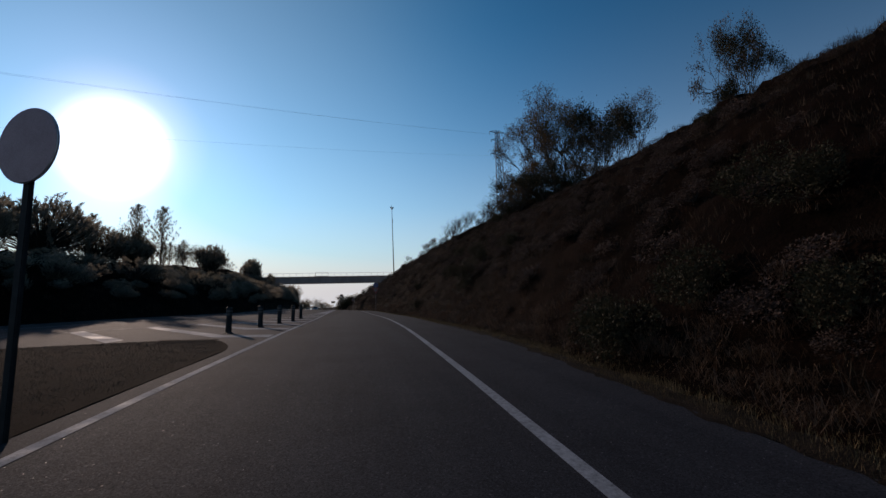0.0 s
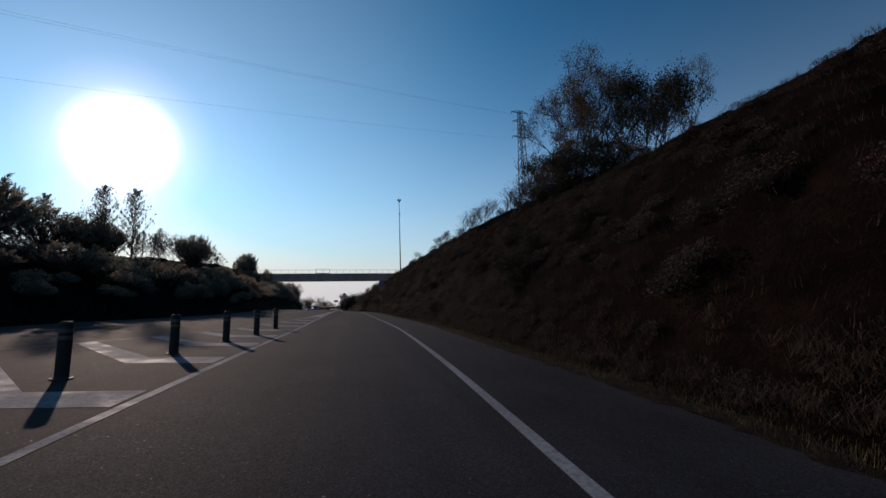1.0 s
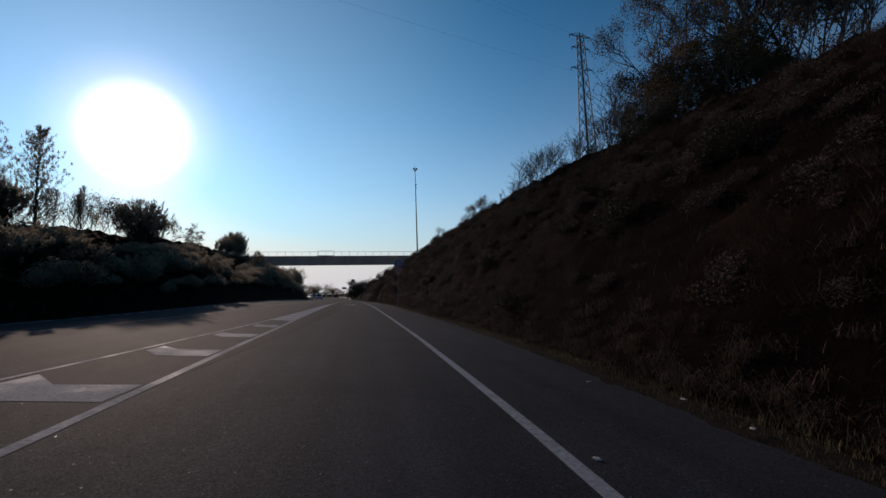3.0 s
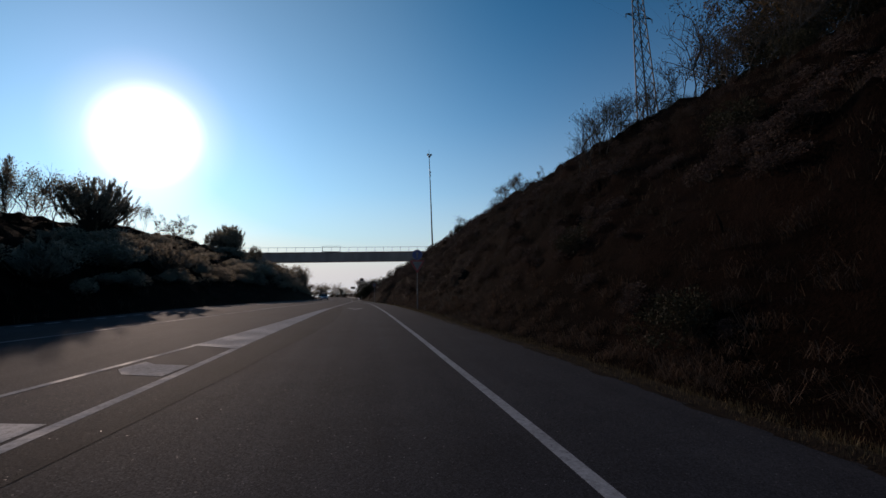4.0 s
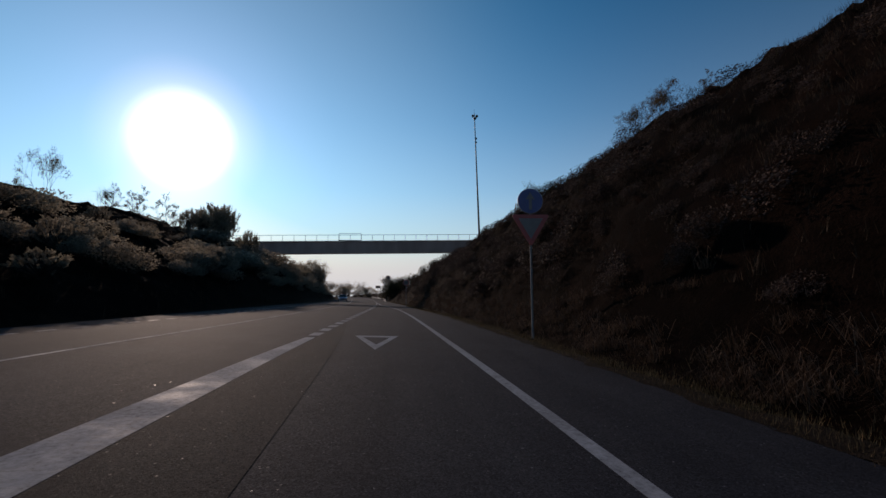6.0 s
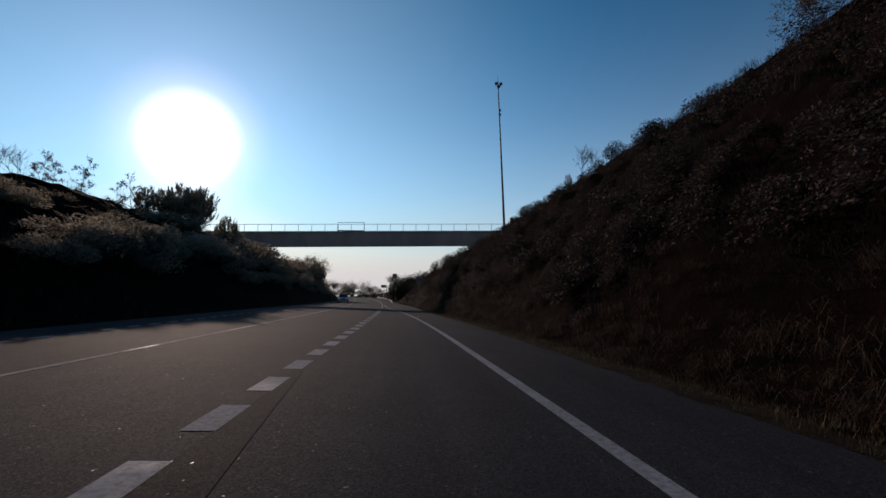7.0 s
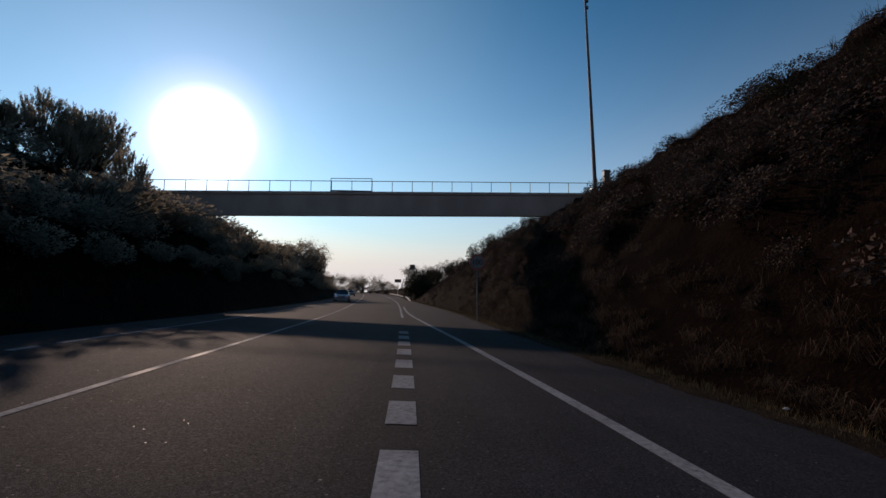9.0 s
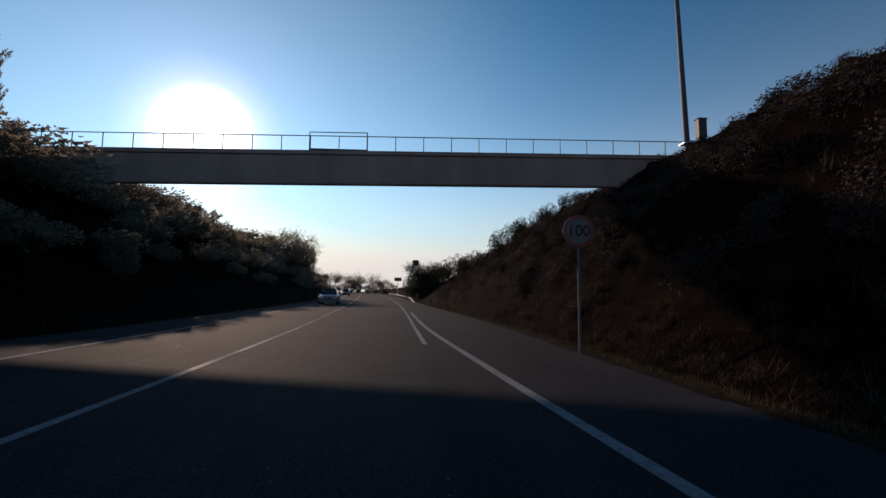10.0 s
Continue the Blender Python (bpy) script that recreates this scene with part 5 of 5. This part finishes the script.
def tufts(name, label, seed, count, where, height, blades, material, lift=None):
    """Grass: every blade a thin bent sliver."""
    r = np.random.default_rng(seed)
    x, y = where(r, count)
    z = land_z(x, y) if lift is None else road_z(x, y) + lift
    n = count * blades
    bx = np.repeat(x, blades) + r.normal(0, 0.07, n)
    by = np.repeat(y, blades) + r.normal(0, 0.07, n)
    bz = np.repeat(z, blades) - 0.03
    h = np.repeat(height * r.uniform(0.5, 1.5, count), blades) * r.uniform(0.6, 1.2, n)
    a = r.uniform(0, 2 * np.pi, n)
    lean = r.uniform(0.1, 0.7, n) * h
    wv = np.stack([np.cos(a + 1.57), np.sin(a + 1.57), 0 * a], -1) * (0.0045 + 0.007 * h[:, None])
    base = np.stack([bx, by, bz], -1)
    tip = base + np.stack([np.cos(a) * lean, np.sin(a) * lean, h], -1)
    v = np.stack([base - wv, base + wv, tip], 1).reshape(-1, 3)
    me = quick_mesh(name, v, np.arange(n * 3), 3, material)
    return tagged(new(name, me), label, "grass", kind="stuff")


def on_right(r, n):
    y = r.uniform(-6, 188, n)
    d = r.uniform(0, 1, n) ** 0.8 * right_run(y) * 1.15
    return pave_right(y) + 0.9 + d, y


def on_toe(r, n):
    y = r.uniform(-4, 150, n)
    return pave_right(y) + 1.1 + np.abs(r.normal(0.5, 0.7, n)), y


def in_streaks(r, n):
    """Long grass keeps to patches that follow the fall of the slope."""
    y = r.uniform(0, 148, n * 6)
    f = r.uniform(0.1, 1.0, n * 6)
    keep = (np.sin(y * 0.36 + 2.5 * f) + np.sin(y * 0.13 + 1.0 + 6 * f)) > 1.0
    y, f = y[keep][:n], f[keep][:n]
    return pave_right(y) + 1.0 + f * right_run(y), y


def hanging_grass(name, label, seed, count, where, length, blades, material, fan, root):
    """Tussocks whose long blades rise, bend over and hang down the slope."""
    r = np.random.default_rng(seed)
    x, y = where(r, count)
    n = len(x) * blades
    size = np.repeat(length * r.uniform(0.6, 1.4, len(x)), blades) * r.uniform(0.6, 1.2, n)
    base = np.stack([np.repeat(x, blades) + r.normal(0, root, n), np.repeat(y, blades) + r.normal(0, root * 1.2, n), np.repeat(land_z(x, y), blades) - 0.03], -1)
    a = np.pi + r.normal(0, fan, n)
    d = np.stack([np.cos(a), np.sin(a), np.zeros(n)], -1)
    side = np.stack([-np.sin(a), np.cos(a), np.zeros(n)], -1) * (0.002 + 0.0035 * size[:, None])
    up = np.array([[0, 0, 1.0]])
    mid = base + (d * 0.32 + up * r.uniform(0.25, 0.6, (n, 1))) * size[:, None]
    tip = mid + (d * 0.42 + up * r.uniform(-0.35, 0.15, (n, 1))) * size[:, None]
    v = np.stack([base - side, base + side, mid + side * 0.8, mid - side * 0.8, tip], 1).reshape(-1, 3)
    k = (np.arange(n) * 5)[:, None]
    loops = np.concatenate([k + np.array([[0, 1, 2]]), k + np.array([[0, 2, 3]]), k + np.array([[3, 2, 4]])], 1).reshape(-1)
    me = quick_mesh(name, v, loops, 3, material)
    return tagged(new(name, me), label, "grass", kind="stuff")


def on_verge(r, n):
    y = r.uniform(-4, 185, n)
    return pave_right(y) + 0.02 + np.abs(r.normal(0.35, 0.55, n)), y


def on_left(r, n):
    y = r.uniform(5, 200, n)
    lt = pave_left(y) - 0.5
    return lt - r.uniform(0, 1, n) * np.maximum(9, lt + 31), y


def on_isle(r, n):
    y = r.uniform(1, 18.3, n)
    f = r.uniform(0.02, 0.98, n)
    return isle_left(y) + f * (isle_right(y) - 0.05 - isle_left(y)), y


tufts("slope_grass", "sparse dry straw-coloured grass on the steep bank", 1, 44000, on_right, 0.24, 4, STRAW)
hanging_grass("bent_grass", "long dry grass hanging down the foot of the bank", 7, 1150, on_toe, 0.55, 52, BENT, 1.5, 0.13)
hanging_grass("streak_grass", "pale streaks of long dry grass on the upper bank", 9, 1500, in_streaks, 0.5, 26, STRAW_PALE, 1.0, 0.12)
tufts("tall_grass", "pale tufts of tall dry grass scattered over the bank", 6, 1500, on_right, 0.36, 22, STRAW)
tufts("verge_grass", "dry yellow-brown grass along the road edge", 2, 26000, on_verge, 0.12, 5, VERGE)
tufts("bank_grass", "dry grass on the far bank", 3, 6000, on_left, 0.45, 6, STRAW)
tufts("island_grass", "dense dark grass on the island", 4, 16000, on_isle, 0.055, 6, ISLE_GRASS, 0.012)


# ---- steel barrier and signs beyond the bridge ----
def barrier(y0, y1):
    g = thing("guardrail", pose(0, 0, 0), "galvanised steel guardrail along the outer road edge", "guardrail")
    prof = [(0.0, 0.40), (-0.04, 0.44), (0.0, 0.48), (0.0, 0.52), (-0.04, 0.56), (0.0, 0.60)]
    ys = np.arange(y0, y1 + 0.1, 2.0)
    verts, faces = [], []
    for k, yy in enumerate(ys):
        x = float(pave_right(yy)) - 0.35
        z = float(road_z(x, yy))
        drop = 0.5 * max(0, 1 - k / 5.0)
        for dx, dz in prof:
            verts.append((x + dx, yy, z + dz - drop))
    n = len(prof)
    for k in range(len(ys) - 1):
        faces += [(k * n + j, k * n + j + 1, (k + 1) * n + j + 1, (k + 1) * n + j) for j in range(n - 1)]
    bm = bmesh.new()
    bm.from_mesh(mesh_of("beam", verts, faces, ZINC))
    bmesh.ops.solidify(bm, geom=bm.faces[:], thickness=0.004)
    part("beam", bm, g, "ribbed steel beam", ZINC)
    for yy in ys[1:]:
        x = float(pave_right(yy)) - 0.27
        part("barrier_post", box(0.07, 0.10, 1.0, 0.005, (x, yy, float(road_z(x, yy)) + 0.2)), g, "", STEEL)


barrier(190, 260)


def panel_sign(x, y, top, w, h, label):
    z = float(land_z(x, y))
    s = thing("direction_sign", pose(x, y, z, 0, 0, 8), label, "traffic sign", "far signs")
    part("post", rod((0, 0.06, -0.5), (0, 0.06, top - z), 0.06, sides=10), s, "", STEEL)
    part("panel", box(w, 0.04, h, 0.012, (0, 0, top - z - h / 2)), s, "dark shaded sign panel", PANEL_DARK)


panel_sign(-1.0, 205.5, 8.7, 1.1, 1.0, "small dark sign panel on a tall post among bushes")
panel_sign(-5.3, 246.0, 6.7, 1.9, 0.95, "small dark sign panel beside the far road edge")


# ---- oncoming car ----
def car(place, label, shade):
    c = thing("car", place, label, "car", "oncoming cars")
    low = [(-2.05, 0.32), (-2.1, 0.55), (-2.02, 0.78), (-1.2, 0.92), (-0.55, 0.95), (1.85, 0.98), (2.0, 0.85), (2.05, 0.5), (1.98, 0.3)]
    bm = prism(low, 1.74)
    bmesh.ops.bevel(bm, geom=bm.edges[:], offset=0.07, segments=3, affect="EDGES")
    part("body", bm, c, "", shade)
    cab = [(-1.05, 0.93), (-0.3, 1.40), (0.9, 1.46), (1.55, 1.32), (1.9, 0.96)]
    bm = prism(cab, 1.5)
    for v in bm.verts:
        if v.co.z > 1.2:
            v.co.y *= 0.82
    bmesh.ops.bevel(bm, geom=bm.edges[:], offset=0.05, segments=2, affect="EDGES")
    part("cabin", bm, c, "dark glazed cabin", GLASS)
    part("roof", box(1.35, 1.2, 0.05, 0.02, (0.45, 0, 1.45)), c, "", shade)
    for s in (-1, 1):
        part("headlight", box(0.10, 0.36, 0.15, 0.03, (-2.04, s * 0.6, 0.66)), c, "clear headlight", LAMP_GLASS)
        part("tail_light", box(0.08, 0.22, 0.26, 0.02, (2.0, s * 0.7, 0.78)), c, "", TAIL_RED)
        part("wing_mirror", box(0.12, 0.2, 0.13, 0.03, (-0.65, s * 0.95, 1.0)), c, "", shade)
        for x in (-1.3, 1.3):
            v, f = lathe([(0.20, -0.1), (0.30, -0.1), (0.32, -0.06), (0.32, 0.06), (0.30, 0.1), (0.20, 0.1)], 20)
            w = part("wheel", mesh_of("wheel", v, f, RUBBER, True), c, "", None, pose(x, s * 0.80, 0.32, 90, 0, 0))
            v, f = lathe([(0.05, -0.105), (0.2, -0.105), (0.2, 0.105), (0.05, 0.105)], 16)
            part("rim", mesh_of("rim", v, f, CHROME), w, "alloy rim")
    part("grille", box(0.06, 0.8, 0.12, 0.02, (-2.09, 0, 0.5)), c, "", SIGN_BLACK)
    part("bumper", box(0.14, 1.6, 0.2, 0.05, (-2.05, 0, 0.36)), c, "", shade)
    return c


cy = 166.0
cx = float(centre(cy)) - 1.7
car(pose(cx, cy, float(road_z(cx, cy)), 0, 0, 95), "blue-grey hatchback car standing in the oncoming lane", CAR_BLUE)
car(pose(-16.6, 228, float(road_z(-16.6, 228)), 0, 0, 100), "dark grey car far off in the oncoming lane", CAR_DARK)
